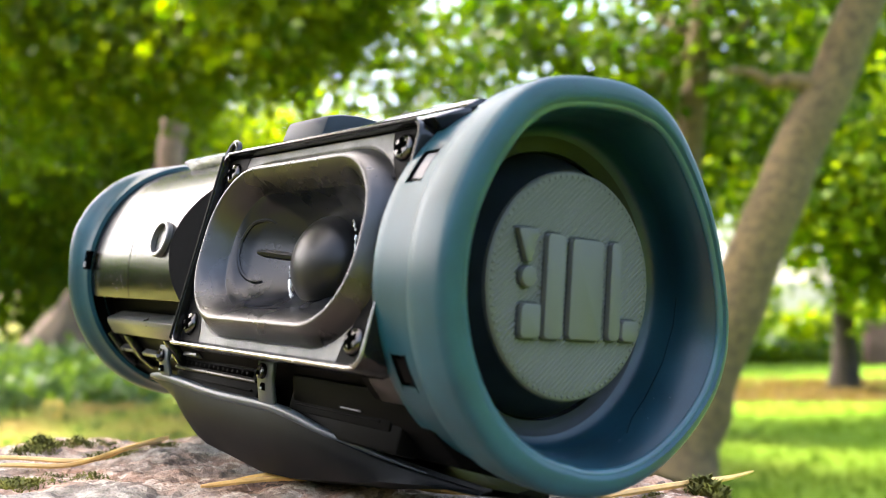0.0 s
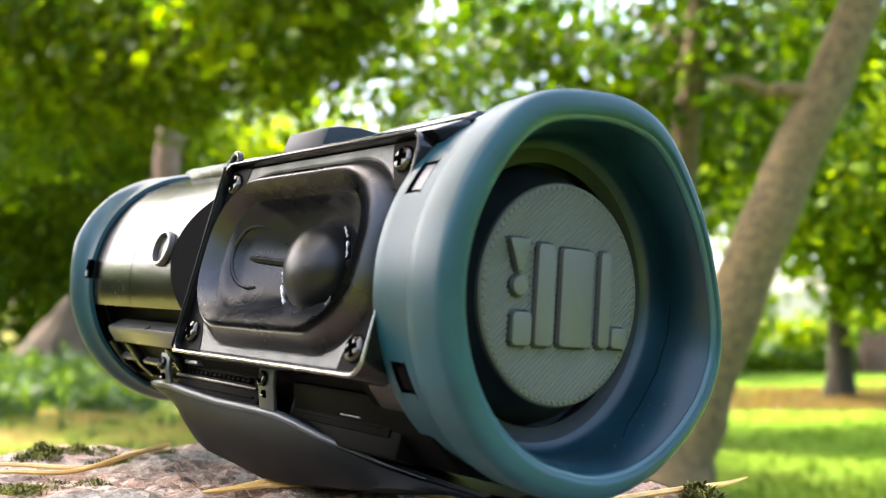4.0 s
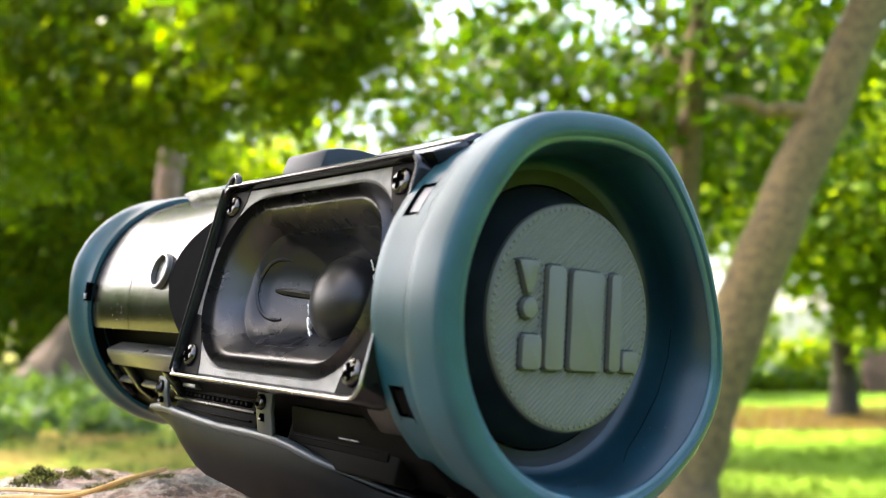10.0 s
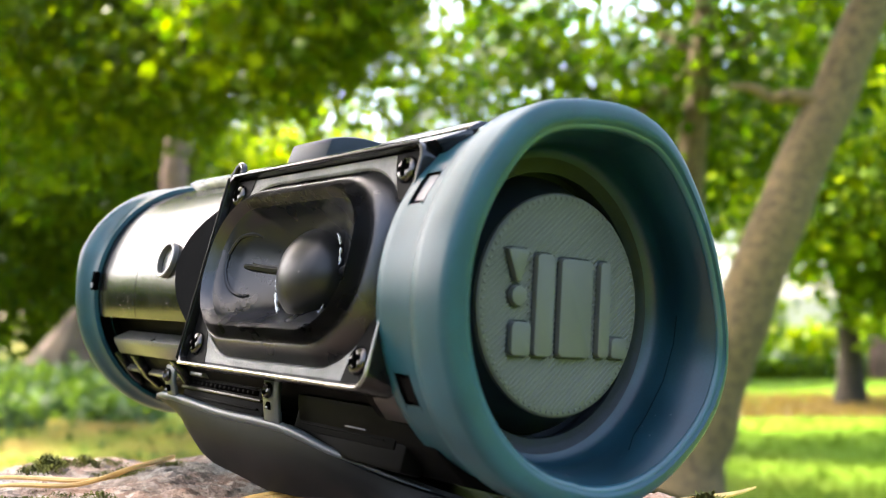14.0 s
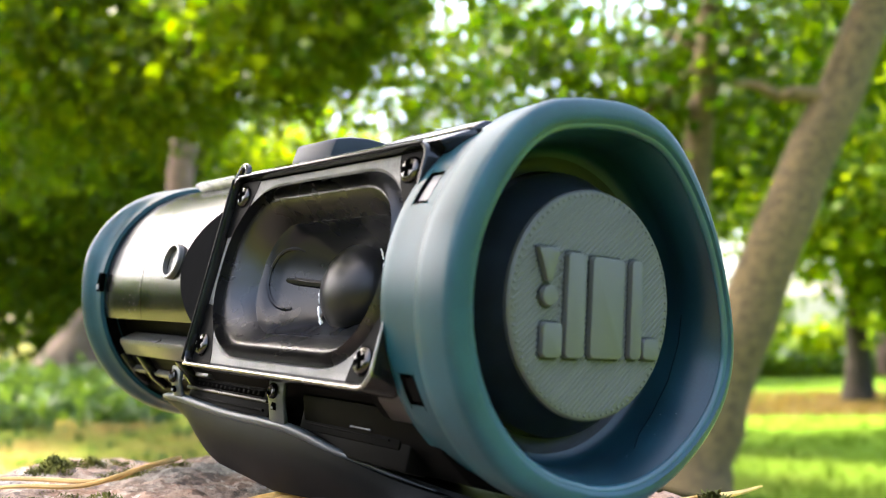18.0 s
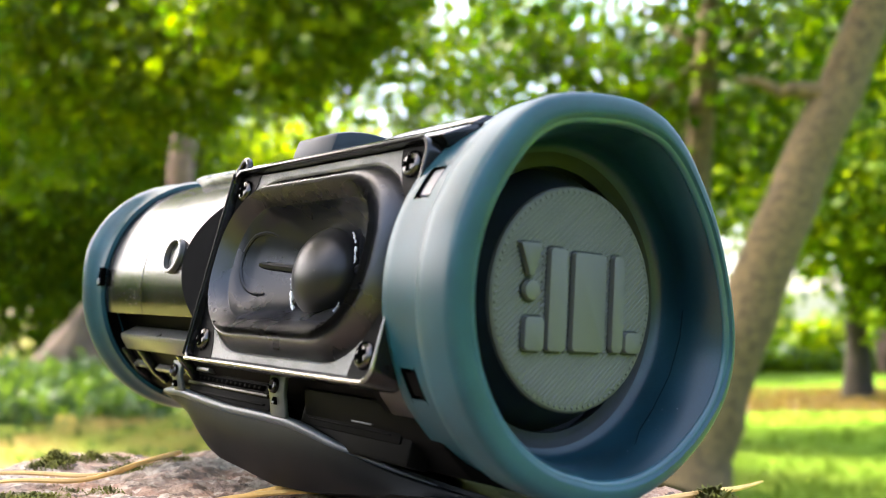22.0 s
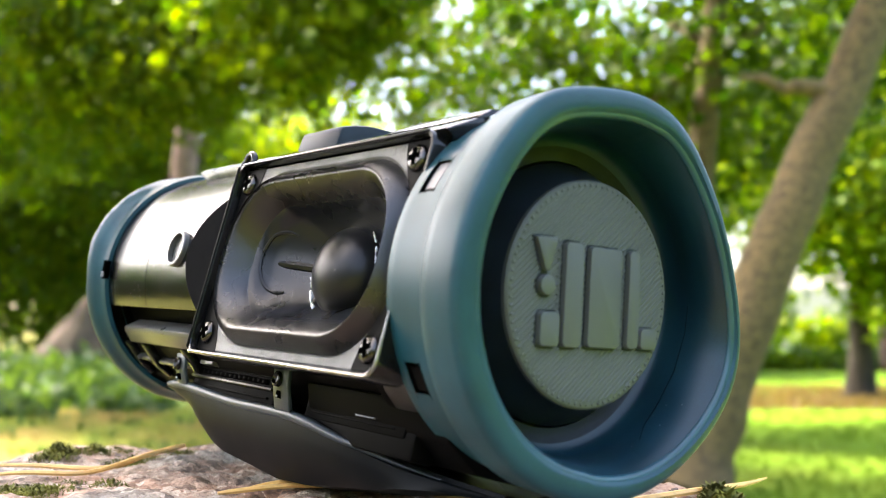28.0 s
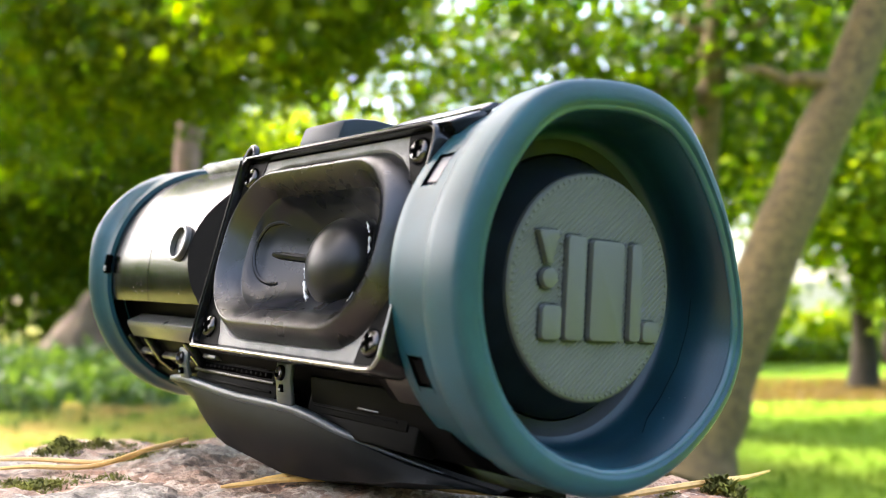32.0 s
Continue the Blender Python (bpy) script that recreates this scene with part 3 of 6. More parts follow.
garden_wall = part("wall_far", bm, WALL, None, scale=1)
garden_wall.matrix_world = Matrix.Translation(spot(42, 17)) @ pose(0, 0, 0, 0, 0, math.degrees(math.atan2(SIDE.y, SIDE.x)))
tagged(garden_wall, "pale rendered garden wall beyond the hedge", "wall", kind="structure")

BRICK = material("brown_masonry", (0.17, 0.10, 0.08), 0.9, vary=0.3, size=4, bump=0.3, fine=40)
low_wall = part("wall_low", box(-1.1, 1.1, -0.15, 0.15, 0, 0.85, 0.02), BRICK, None, scale=1)
low_wall.matrix_world = Matrix.Translation(spot(20, 9.7)) @ pose(0, 0, 0, 0, 0, math.degrees(math.atan2(SIDE.y, SIDE.x)))
tagged(low_wall, "low reddish-brown masonry wall across the lawn", "wall", kind="structure")

# ---- the stone under the speaker ----
def granite_material():
    """Pinkish coarse-grained granite, grey and lichened in broad patches."""
    m = bpy.data.materials.new("granite")
    m.use_nodes = True
    n, l = m.node_tree.nodes, m.node_tree.links
    b = n["Principled BSDF"]
    tc = n.new("ShaderNodeTexCoord")
    warp = n.new("ShaderNodeTexNoise")
    warp.inputs["Scale"].default_value, warp.inputs["Detail"].default_value = 260, 4
    push = n.new("ShaderNodeMixRGB")
    push.blend_type, push.inputs["Fac"].default_value = "ADD", 0.006
    l.new(tc.outputs["Object"], warp.inputs["Vector"])
    l.new(tc.outputs["Object"], push.inputs["Color1"])
    l.new(warp.outputs["Color"], push.inputs["Color2"])
    vor = n.new("ShaderNodeTexVoronoi")
    vor.inputs["Scale"].default_value = 270
    l.new(push.outputs[0], vor.inputs["Vector"])
    big, lich, grit = (n.new("ShaderNodeTexNoise") for _ in range(3))
    for t, scale, detail in ((big, 17, 7), (lich, 120, 9), (grit, 900, 5)):
        t.inputs["Scale"].default_value, t.inputs["Detail"].default_value = scale, detail
        l.new(tc.outputs["Object"], t.inputs["Vector"])

    def ramp(source, *stops):
        r = n.new("ShaderNodeValToRGB")
        e = r.color_ramp.elements
        e[0].position, e[0].color = stops[0][0], (*stops[0][1], 1)
        e[1].position, e[1].color = stops[-1][0], (*stops[-1][1], 1)
        for pos, col in stops[1:-1]:
            e.new(pos).color = (*col, 1)
        l.new(source, r.inputs["Fac"])
        return r.outputs[0]

    def mix(kind, fac, a, c):
        x = n.new("ShaderNodeMixRGB")
        x.blend_type = kind
        if isinstance(fac, float):
            x.inputs["Fac"].default_value = fac
        else:
            l.new(fac, x.inputs["Fac"])
        l.new(a, x.inputs["Color1"])
        l.new(c, x.inputs["Color2"])
        return x.outputs[0]

    sep = n.new("ShaderNodeSeparateColor")
    l.new(vor.outputs["Color"], sep.inputs[0])
    pink = ramp(sep.outputs[0], (0.0, (0.09, 0.06, 0.04)), (0.14, (0.22, 0.13, 0.085)), (0.4, (0.34, 0.19, 0.12)), (0.72, (0.37, 0.25, 0.175)), (1.0, (0.56, 0.45, 0.35)))
    grey = ramp(sep.outputs[0], (0.0, (0.11, 0.09, 0.07)), (0.3, (0.24, 0.205, 0.165)), (1.0, (0.40, 0.36, 0.29)))
    rock = mix("MIX", ramp(big.outputs["Fac"], (0.44, (0, 0, 0)), (0.58, (1, 1, 1))), pink, grey)
    rock = mix("MULTIPLY", 0.75, rock, ramp(lich.outputs["Fac"], (0.36, (0.32, 0.29, 0.26)), (0.48, (0.95, 0.95, 0.95)), (0.7, (1.1, 1.08, 1.05))))
    rock = mix("MULTIPLY", 0.5, rock, ramp(grit.outputs["Fac"], (0.36, (0.45, 0.42, 0.38)), (0.55, (1.1, 1.1, 1.1))))
    l.new(rock, b.inputs["Base Color"])
    b.inputs["Roughness"].default_value = 0.72
    add = n.new("ShaderNodeMath")
    add.operation, add.inputs[1].default_value = "MULTIPLY_ADD", 0.35
    l.new(sep.outputs[1], add.inputs[0])
    l.new(grit.outputs["Fac"], add.inputs[2])
    bp = n.new("ShaderNodeBump")
    bp.inputs["Strength"].default_value, bp.inputs["Distance"].default_value = 0.9, 0.0012
    l.new(add.outputs[0], bp.inputs["Height"])
    l.new(bp.outputs[0], b.inputs["Normal"])
    return m


GRANITE = granite_material()


def stone_height(x, y):
    """The stone's top over the plan: a shallow rough dome."""
    p = Vector((x, y, 0))
    q = p - EYE
    a, s = q.dot(AHEAD), q.dot(SIDE)
    r = math.hypot((a - 0.24) / 0.19, (s + 0.07) / 0.163)
    z = 0.7545 - 0.003 * r * r - (0.25 * (r - 0.95) ** 1.3 if r > 0.95 else 0)
    z += 0.0040 * math.exp(-((a - 0.375) / 0.030) ** 2 - ((s + 0.142) / 0.017) ** 2)
    z += 0.0045 * math.exp(-((a - 0.350) / 0.040) ** 2 - ((s + 0.093) / 0.014) ** 2)
    z += 0.0034 * noise.fractal(p * 16, 1.0, 2.0, 5) + 0.0018 * noise.fractal(p * 70, 0.8, 2.0, 5)
    z += 0.0012 * (0.5 - abs(noise.noise(p * 150))) + 0.0005 * noise.noise(p * 420)
    z -= 0.0035 * max(0, 0.22 - abs(noise.noise(p * 24 + Vector((3, 1, 0))))) * 4 * max(0, noise.noise(p * 9) + 0.15)
    return z


def build_stone():
    """Top from stone_height, then bulging broken sides down into the ground."""
    n, rows = 640, []
    inner = [0.0014 * k for k in range(1, 187)]
    for r in inner:
        row = []
        for k in range(n):
            a = 2 * math.pi * k / n
            x, y = -0.03 + r * math.cos(a) * 1.1, 0.05 + r * math.sin(a)
            row.append((x, y, max(0.62 + 0.06 * noise.noise(Vector((x, y, 1)) * 8), stone_height(x, y))))
        rows.append(row)
    edge = rows[-1]
    for step in range(1, 26):
        t = step / 25
        row = []
        for k in range(n):
            a = 2 * math.pi * k / n
            ex, ey, ez = edge[k]
            z = ez * (1 - t) - 0.06 * t
            grow = 1 + 0.95 * math.sin(t * math.pi / 2) ** 0.8
            p = Vector((math.cos(a) * 1.6, math.sin(a) * 1.6, z * 3.2))
            grow *= 1 + t ** 0.5 * (0.20 * noise.fractal(p, 1.0, 2.0, 5) + 0.05 * noise.fractal(p * 5, 1.0, 2.0, 4))
            row.append((-0.03 + (ex + 0.03) * grow, 0.05 + (ey - 0.05) * grow, z))
        rows.append(row)
    bm = grid(rows, closed_u=True)
    bm.verts.ensure_lookup_table()
    bm.faces.new([bm.verts[k] for k in range(n)])
    ob = part("granite_boulder", bm, GRANITE, None, scale=1, sharp=80)
    return tagged(ob, "rough pinkish granite boulder with moss and needles on top", "boulder")


stone = build_stone()

# ---- the speaker ----
SPEAKER = Matrix(((0.99884, -0.01252, 0.04649, 0.0), (0.0, 0.96562, 0.25997, 0.0), (-0.04814, -0.25967, 0.96450, 0.81357), (0, 0, 0, 1)))
speaker = thing("portable_speaker", SPEAKER, "cylindrical portable speaker stripped of its cloth, teal rubber ends, bare driver", "speaker")

RIM = [(-180, 45.9), (-170, 47.0), (-158, 46.6), (-146, 45.5), (-132, 45.2), (-116, 45.2), (-99, 45.4), (-74, 46.6), (-50, 47.4), (-30, 47.4), (0, 47.2), (20, 46.9), (45, 48.2), (63, 45.8), (77, 45.6), (89, 46.4), (104, 45.4), (117, 42.7), (134, 41.4), (150, 41.3), (166, 43.0), (176, 45.3), (180, 45.9)]
REAR_RIM = [(-180, 46.2), (-90, 45.6), (-12, 46.1), (4, 47.5), (18, 47.1), (32, 46.1), (47, 44.7), (65, 42.9), (78, 43.0), (110, 44.5), (180, 46.2)]


def rim_wave(deg):
    """How far the wavy rim stands off a circle of 47.3 mm."""
    d = (deg + 180) % 360 - 180
    return sum(between((d + o + 180) % 360 - 180, RIM) for o in (-8, -4, 0, 4, 8)) / 5 - 47.3


def prism(outline, x0, x1, bevel=0.4, slant=0.0):
    """An outline of (y, z) drawn out along the axis."""
    bm = bmesh.new()
    a = [bm.verts.new((x0 + slant * (z - outline[0][1]), y, z)) for y, z in outline]
    b = [bm.verts.new((x1, y, z)) for y, z in outline]
    n = len(outline)
    for k in range(n):
        bm.faces.new((a[k], a[(k + 1) % n], b[(k + 1) % n], b[k]))
    bm.faces.new(a[::-1])
    bm.faces.new(b)
    bmesh.ops.recalc_face_normals(bm, faces=bm.faces[:])
    if bevel:
        bmesh.ops.bevel(bm, geom=bm.edges[:], offset=bevel, segments=2, affect="EDGES", profile=0.5)
    return bm


def polar(pts):
    return [around(0, r, d)[1:] for r, d in pts]


def front_bumper():
    prof = [(83.0, 41.3), (82.8, 42.9), (83.4, 43.3), (86, 43.4), (87.0, 43.4), (92.4, 43.6), (96.5, 43.9), (98.0, 44.0), (98.5, 44.5), (99.7, 46.4), (100.4, 46.9), (103, 47.15), (110.0, 47.55), (111.2, 47.4), (111.9, 46.95), (112.4, 46.2), (112.6, 45.2), (112.65, 44.0), (112.68, 42.8), (112.5, 42.3), (111.9, 41.5), (111.5, 41.0), (111.2, 40.75), (110.9, 40.65), (110.4, 40.3), (110.2, 40.9)]
    weight = [0, 0, 0, 0, 0, 0, 0, 0.1, 0.5, 0.8, 0.9, 0.95, 1, 1, 1, 1, 1, 1.0, 0.95, 0.9, 0.88, 0.87, 0.86, 0.85, 0.84, 0.84]
    holes = ((14, 27), (-47, -36))

    def cut(i, j):
        d = (360 * (j + 0.5) / 180 + 180) % 360 - 180
        return i == 4 and any(a < d < b for a, b in holes)

    inner = [0] * 16 + [0.3, 0.8, 2.0, 2.4, 2.5, 2.5, 2.5, 2.4, 2.3, 2.3]
    bm = lathe(prof, 180, lambda k, d: weight[k] * rim_wave(d) + inner[k] * max(0.0, -math.cos(radians(d))) ** 0.7, skip=cut)
    ob = part("front_bumper", bm, RUBBER, speaker, "teal rubber end ring with wavy flared rim", sharp=60)
    liner = [(110.9, 40.45), (109.6, 39.75), (107, 38.9), (103, 38.45), (100, 38.2), (97.5, 37.9), (94.6, 37.4), (93.2, 36.4), (92.5, 34.8)]
    lean = [(0.84, 2.3), (0.8, 2.1), (0.7, 1.2), (0.45, 0.4), (0.2, 0), (0.05, 0), (0, 0), (0, 0), (0, 0)]
    part("funnel_liner", lathe(liner, 180, lambda k, d: lean[k][0] * rim_wave(d) + lean[k][1] * max(0.0, -math.cos(radians(d))) ** 0.7), LINER, ob, "rubber funnel inside the end ring, tinted navy for shade and sky", sharp=60)
    # Bead added to draw the bright highlight line along the inner crease.
    bead = [(112.0, 41.9), (111.95, 41.2), (111.6, 40.7), (111.1, 40.4), (110.6, 40.35), (110.4, 40.7)]
    part("rim_highlight_bead", lathe(bead, 180, lambda k, d: 0.86 * rim_wave(d) + 2.45 * max(0.0, -math.cos(radians(d))) ** 0.7), BEAD, ob, "added lighter teal bead that draws the crease highlight round the funnel's mouth", sharp=70)
    part("inner_flange", lathe([(92.7, 35.0), (92.1, 34.0), (91.8, 32.8), (91.6, 31.6), (91.0, 31.4)], 128), INNER, ob, "black flange at the bottom of the funnel", sharp=60)
    for a, b in holes:
        n = 12
        rows = [[around(x, r, a - 0.5 + (b - a + 1) * k / n) for k in range(n + 1)] for x, r in ((86.9, 43.5), (86.9, 41.4), (92.5, 41.4), (92.5, 43.7))]
        part("slot_floor", grid(rows), DULL, ob, "dark bottom of a slot")
        rows = [[around(x, r, a + 1.6 + (b - a - 3.2) * k / n) for k in range(n + 1)] for x, r in ((87.3, 41.4), (87.7, 42.9), (91.6, 43.0), (92.1, 41.4))]
        part("slot_insert", grid(rows), PALE if a > 0 else DULL, ob, "pale grey insert in the slot" if a > 0 else "black insert in the slot")
    specks = np.random.default_rng(31)
    for k in range(14):
        d, x = 205 + 95 * specks.random(), 98.5 + 9 * specks.random()
        bm = bmesh.new()
        bmesh.ops.create_icosphere(bm, subdivisions=1, radius=0.10 + 0.12 * specks.random())
        r = between(x, [(97.5, 37.9), (100, 38.2), (103, 38.45), (107, 38.9), (109.6, 39.75)]) + between(x, [(100, 0), (103, 0.4), (107, 1.2), (109.6, 2.1)]) * max(0.0, -math.cos(radians(d))) ** 0.7 + between(x, [(97.5, 0.05), (100, 0.2), (103, 0.45), (107, 0.7), (109.6, 0.8)]) * rim_wave(d)
        centre = Vector(around(x, r - 0.03, d))
        for v in bm.verts:
            v.co += centre
        part("speck", bm, PALE, ob, "tiny pale speck on the funnel")
    # hairline seam in the funnel
    pts = [around(x, r, d) for x, d, r in ((100.9, 168, 37.4), (100.6, 179, 37.75), (100.3, 194, 37.85), (100.3, 210, 37.7), (100.9, 220.5, 37.7), (104.5, 231.5, 37.85))]
    pts = [Vector(p) for p in pts]
    curve = []
    for a, b in zip(pts, pts[1:]):
        curve += [tuple(a + (b - a) * k / 4) for k in range(4)]
    part("seam_line", tube(curve, 0.11, 5), DULL, ob, "dark hairline seam in the rubber")
    return ob


front_bumper()
REAR = [(-95.5, 41.2), (-95.6, 42.6), (-97, 43.0), (-99, 43.4), (-100.5, 44.6), (-102.5, 45.8), (-105, 46.2), (-107, 45.6), (-108.3, 44), (-108.6, 41.5), (-107.5, 38.5), (-103, 37.5), (-98, 36)]
part("rear_bumper", lathe(REAR, 128, lambda k, d: (0.5 if k == 4 else 1) * (between((d + 180) % 360 - 180, REAR_RIM) - 46.2) if 3 < k < 10 else 0), RUBBER, speaker, "teal rubber end ring at the far end", sharp=60)
for r, d0, d1, x0, x1, mat, label in ((43.6, -13, -4, -97.2, -94.6, RECESS_SHADE, "black patch painted for the shade in the ring's notch"), (43.9, -12, -9.5, -96.8, -95.0, PALE, "pale piece in the notch")):
    part("ring_notch", prism([around(0, r - q, d0 + (d1 - d0) * w)[1:] for q, w in ((0, 0), (0, 0.5), (0, 1), (2, 1), (2, 0.5), (2, 0))], x0, x1, 0.2), mat, speaker, label)
part("rear_cap", lathe([(-98.5, 40), (-98.5, 30), (-99.5, 20), (-99.5, 0.01)], 64), DULL, speaker)


# shell with a flat for the driver and an open lower bay
def FLAT(x):
    return between(x, [(-31, -41.2), (-12.6, -33.2), (-11.5, -34), (200, -34)])


def shell_end(deg):
    """Where the shell meets the flank, along the axis."""
    return -31 + max(0, 41.2 - 41 * math.cos(radians(deg))) * 2.3 if deg < 36 else 999


def shell_point(x, deg):
    if -31 < x < -12:
        x = min(x, shell_end(deg))
    r = 41 - (0.5 if x in (-91.2, -61.2) else 0)
    p = around(x, r, deg)
    y = p[1]
    if x > -12.7:
        y = max(y, FLAT(x))
    return (p[0], y, p[2])


xs = [-100, -91.5, -91.2, -90.9, -75, -61.5, -61.2, -60.9, -45] + [-31 + 0.92 * k for k in range(21)] + [-11.5, 10, 40, 83, 97]
rows = [[shell_point(x, -26 + k) for k in range(277)] for x in xs]

part("shell", grid(rows, skip=lambda i, j: (xs[i] >= -12.7 and -26 + j < 47) or (-31 <= xs[i] < -12.7 and xs[i] >= shell_end(-25.5 + j))), BLACK, speaker, "glossy black plastic shell")
rows = []
for k in range(63):
    d = -26 + k
    a = min(shell_end(d), -12.6)
    rows.append([(a + (-12.6 - a) * q / 10, max(-41 * math.cos(radians(d)), FLAT(a + (-12.6 - a) * q / 10)), 41 * math.sin(radians(d))) for q in range(11)])
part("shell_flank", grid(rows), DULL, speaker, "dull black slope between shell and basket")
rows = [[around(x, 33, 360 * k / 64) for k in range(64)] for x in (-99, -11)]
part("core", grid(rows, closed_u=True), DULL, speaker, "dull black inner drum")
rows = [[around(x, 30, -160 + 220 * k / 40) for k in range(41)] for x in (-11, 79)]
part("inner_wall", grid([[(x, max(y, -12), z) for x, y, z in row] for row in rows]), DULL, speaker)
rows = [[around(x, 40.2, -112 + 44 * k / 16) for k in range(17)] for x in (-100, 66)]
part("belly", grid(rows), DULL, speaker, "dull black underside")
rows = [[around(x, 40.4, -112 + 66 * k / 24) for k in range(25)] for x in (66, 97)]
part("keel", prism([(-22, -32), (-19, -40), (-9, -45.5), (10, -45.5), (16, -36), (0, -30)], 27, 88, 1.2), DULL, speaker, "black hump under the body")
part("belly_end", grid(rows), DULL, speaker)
part("bulkhead", lathe([(91.0, 38.6), (90, 38.2), (86, 37.6), (85, 33), (84, 24), (84, 0.01)], 96), INNER, speaker)

# driver
driver = new("driver")
driver.parent = speaker
driver.empty_display_size = 0.01
tagged(driver, "bare oval bass driver on its steel basket")
DX, DZ, DY = 35.4, -1.7, -37.4


def ring_loop(w, h, r, y, cx=DX, cz=DZ):
    return [(cx + x, y, cz + z) for x, z in rounded(w, h, r)]


def slab(loops, closed=False):
    return grid([ring_loop(*a) for a in loops], closed_u=True, closed_v=closed)


part("basket_plate", slab([(95, 55.5, 3, -33.9), (95, 55.5, 3, DY + 0.4), (94.2, 54.7, 2.6, DY), (88.6, 51.2, 21.6, DY), (87.8, 50.4, 21.4, DY + 0.35), (87.2, 49.8, 21.2, DY + 0.9), (85, 47.5, 20, DY + 1.2)]), STEEL, driver, "powder-coated grey steel basket plate")
part("rim_lip", slab([(95.6, 56.2, 3.2, -34), (95.6, 56.2, 3.2, -39.6), (96.0, 56.6, 3.4, -40), (97.4, 58.0, 4, -40), (97.8, 58.4, 4.2, -39.6), (97.8, 58.4, 4.2, -31)]), BLACK, driver, "black plastic lip round the basket")
edge_line = [(-11 + 9.0 * k, -40.2, -30.6) for k in range(11)]
edge_line += [(80 + 4.0 * math.sin(radians(a)), -40.2, -26.6 - 4.0 * math.cos(radians(a))) for a in (15, 30, 45, 60, 75, 90)] + [(84.1, -40.2, -22 + 3 * k) for k in range(5)]
part("bright_edge", tube(edge_line, 0.5, 8, taper=[1] * 17 + [0.9, 0.8, 0.6, 0.4, 0.2]), EDGE, driver, "worn shiny lower edge")
part("upper_edge", box(-10, 82, -40.45, -40.02, 26.7, 27.25, 0.1), EDGE_DARK, driver, "worn upper edge")


def surround_profile(t, push=0.0):
    """Depth of the rubber roll over its width, 0 at the basket, 1 at the cone, with the cone pushed by so many mm."""
    t = min(1, max(0, t))
    crest = between(push, [(-7, 0.84), (0, 0.44), (7.5, 0.20)])
    tall = between(push, [(-7, 3.4), (0, 6.2), (7.5, 3.4)])
    side = (t - crest) / (crest if t < crest else 1 - crest)
    bend = 1 - (math.hypot(side, 0.24) - 0.24) / (math.hypot(1, 0.24) - 0.24)
    return DY + 0.5 + (1.2 + push) * t - tall * max(0.0, bend) ** 0.9


SW, SH, SR, SIN = 87.0, 49.8, 21.0, 8.6
RINGS = 64
surround_rings = []


def surround_ring(k):
    """One thin hoop of the roll, with skirts below its two edges."""
    a, b = k / RINGS, (k + 1) / RINGS
    rows, normals = [], []
    for t, drop, wall in ((a, 2.2, 1), (a, 0, 1), (a, 0, 0), (b, 0, 0), (b, 0, -1), (b, 2.2, -1)):
        row = ring_loop(SW - 2 * SIN * t, SH - 2 * SIN * t, SR - SIN * t * 0.75, surround_profile(t) + drop)
        slope = (surround_profile(min(1, t + 0.02)) - surround_profile(max(0, t - 0.02))) / (0.04 * SIN)
        n = len(row)
        for j in range(n):
            p, q = row[j - 1], row[(j + 1) % n]
            out = Vector((q[2] - p[2], 0, -(q[0] - p[0]))).normalized()
            normals.append(out * wall if wall else (out * -slope + Vector((0, -1, 0))).normalized())
        rows.append(row)
    verts = [tuple(c * MM for c in p) for row in rows for p in row]
    n = len(rows[0])
    faces = [(i * n + j, i * n + (j + 1) % n, (i + 1) * n + (j + 1) % n, (i + 1) * n + j) for i in (0, 2, 4) for j in range(n)]
    me = bpy.data.meshes.new("surround_ring")
    me.from_pydata(verts, [], faces)
    if me.polygons[n].normal.y > 0:
        me.flip_normals()
    me.polygons.foreach_set("use_smooth", [True] * len(me.polygons))
    me.normals_split_custom_set_from_vertices([tuple(v) for v in normals])
    me.materials.append(SURROUND)
    ob = new("surround_ring", me)
    ob.parent = driver
    return tagged(ob, "black rubber surround")


for k in range(RINGS):
    surround_rings.append(((k + 0.5) / RINGS, surround_ring(k)))

cone_holder = new("cone_assembly")
cone_holder.parent = driver
CW, CH, CR = SW - 2 * SIN, SH - 2 * SIN, SR - SIN * 0.75
CONE_Y, DEEP, DOME = surround_profile(1), 11.0, 13.0
CONE_LOOP = rounded(CW, CH, CR)


def cone_point(t, k):
    """From the surround's inner edge (0) to the dome's foot (1)."""
    ox, oz = CONE_LOOP[k]
    a = math.atan2(oz, ox)
    ix, iz = DOME * math.cos(a), DOME * math.sin(a)
    step = 0.0 if t < 0.16 else (0.35 if t > 0.19 else 0.35 * (t - 0.16) / 0.03)
    return (DX + ox * (1 - t) + ix * t, CONE_Y + step + DEEP * max(0, t) ** 0.7, DZ + oz * (1 - t) + iz * t)


def on_cone(x, z, lift=0.0):
    """The cone's surface at a place in the driver's plane."""
    a, rho = math.atan2(z - DZ, x - DX), math.hypot(x - DX, z - DZ)
    near = min(range(len(CONE_LOOP)), key=lambda k: abs((math.atan2(CONE_LOOP[k][1], CONE_LOOP[k][0]) - a + math.pi) % (2 * math.pi) - math.pi))
    ro = math.hypot(*CONE_LOOP[near])
    t = min(1, max(0, (ro - rho) / (ro - DOME)))
    return (x, CONE_Y + (0.35 if t > 0.19 else 0) + DEEP * t ** 0.7 - lift, z)


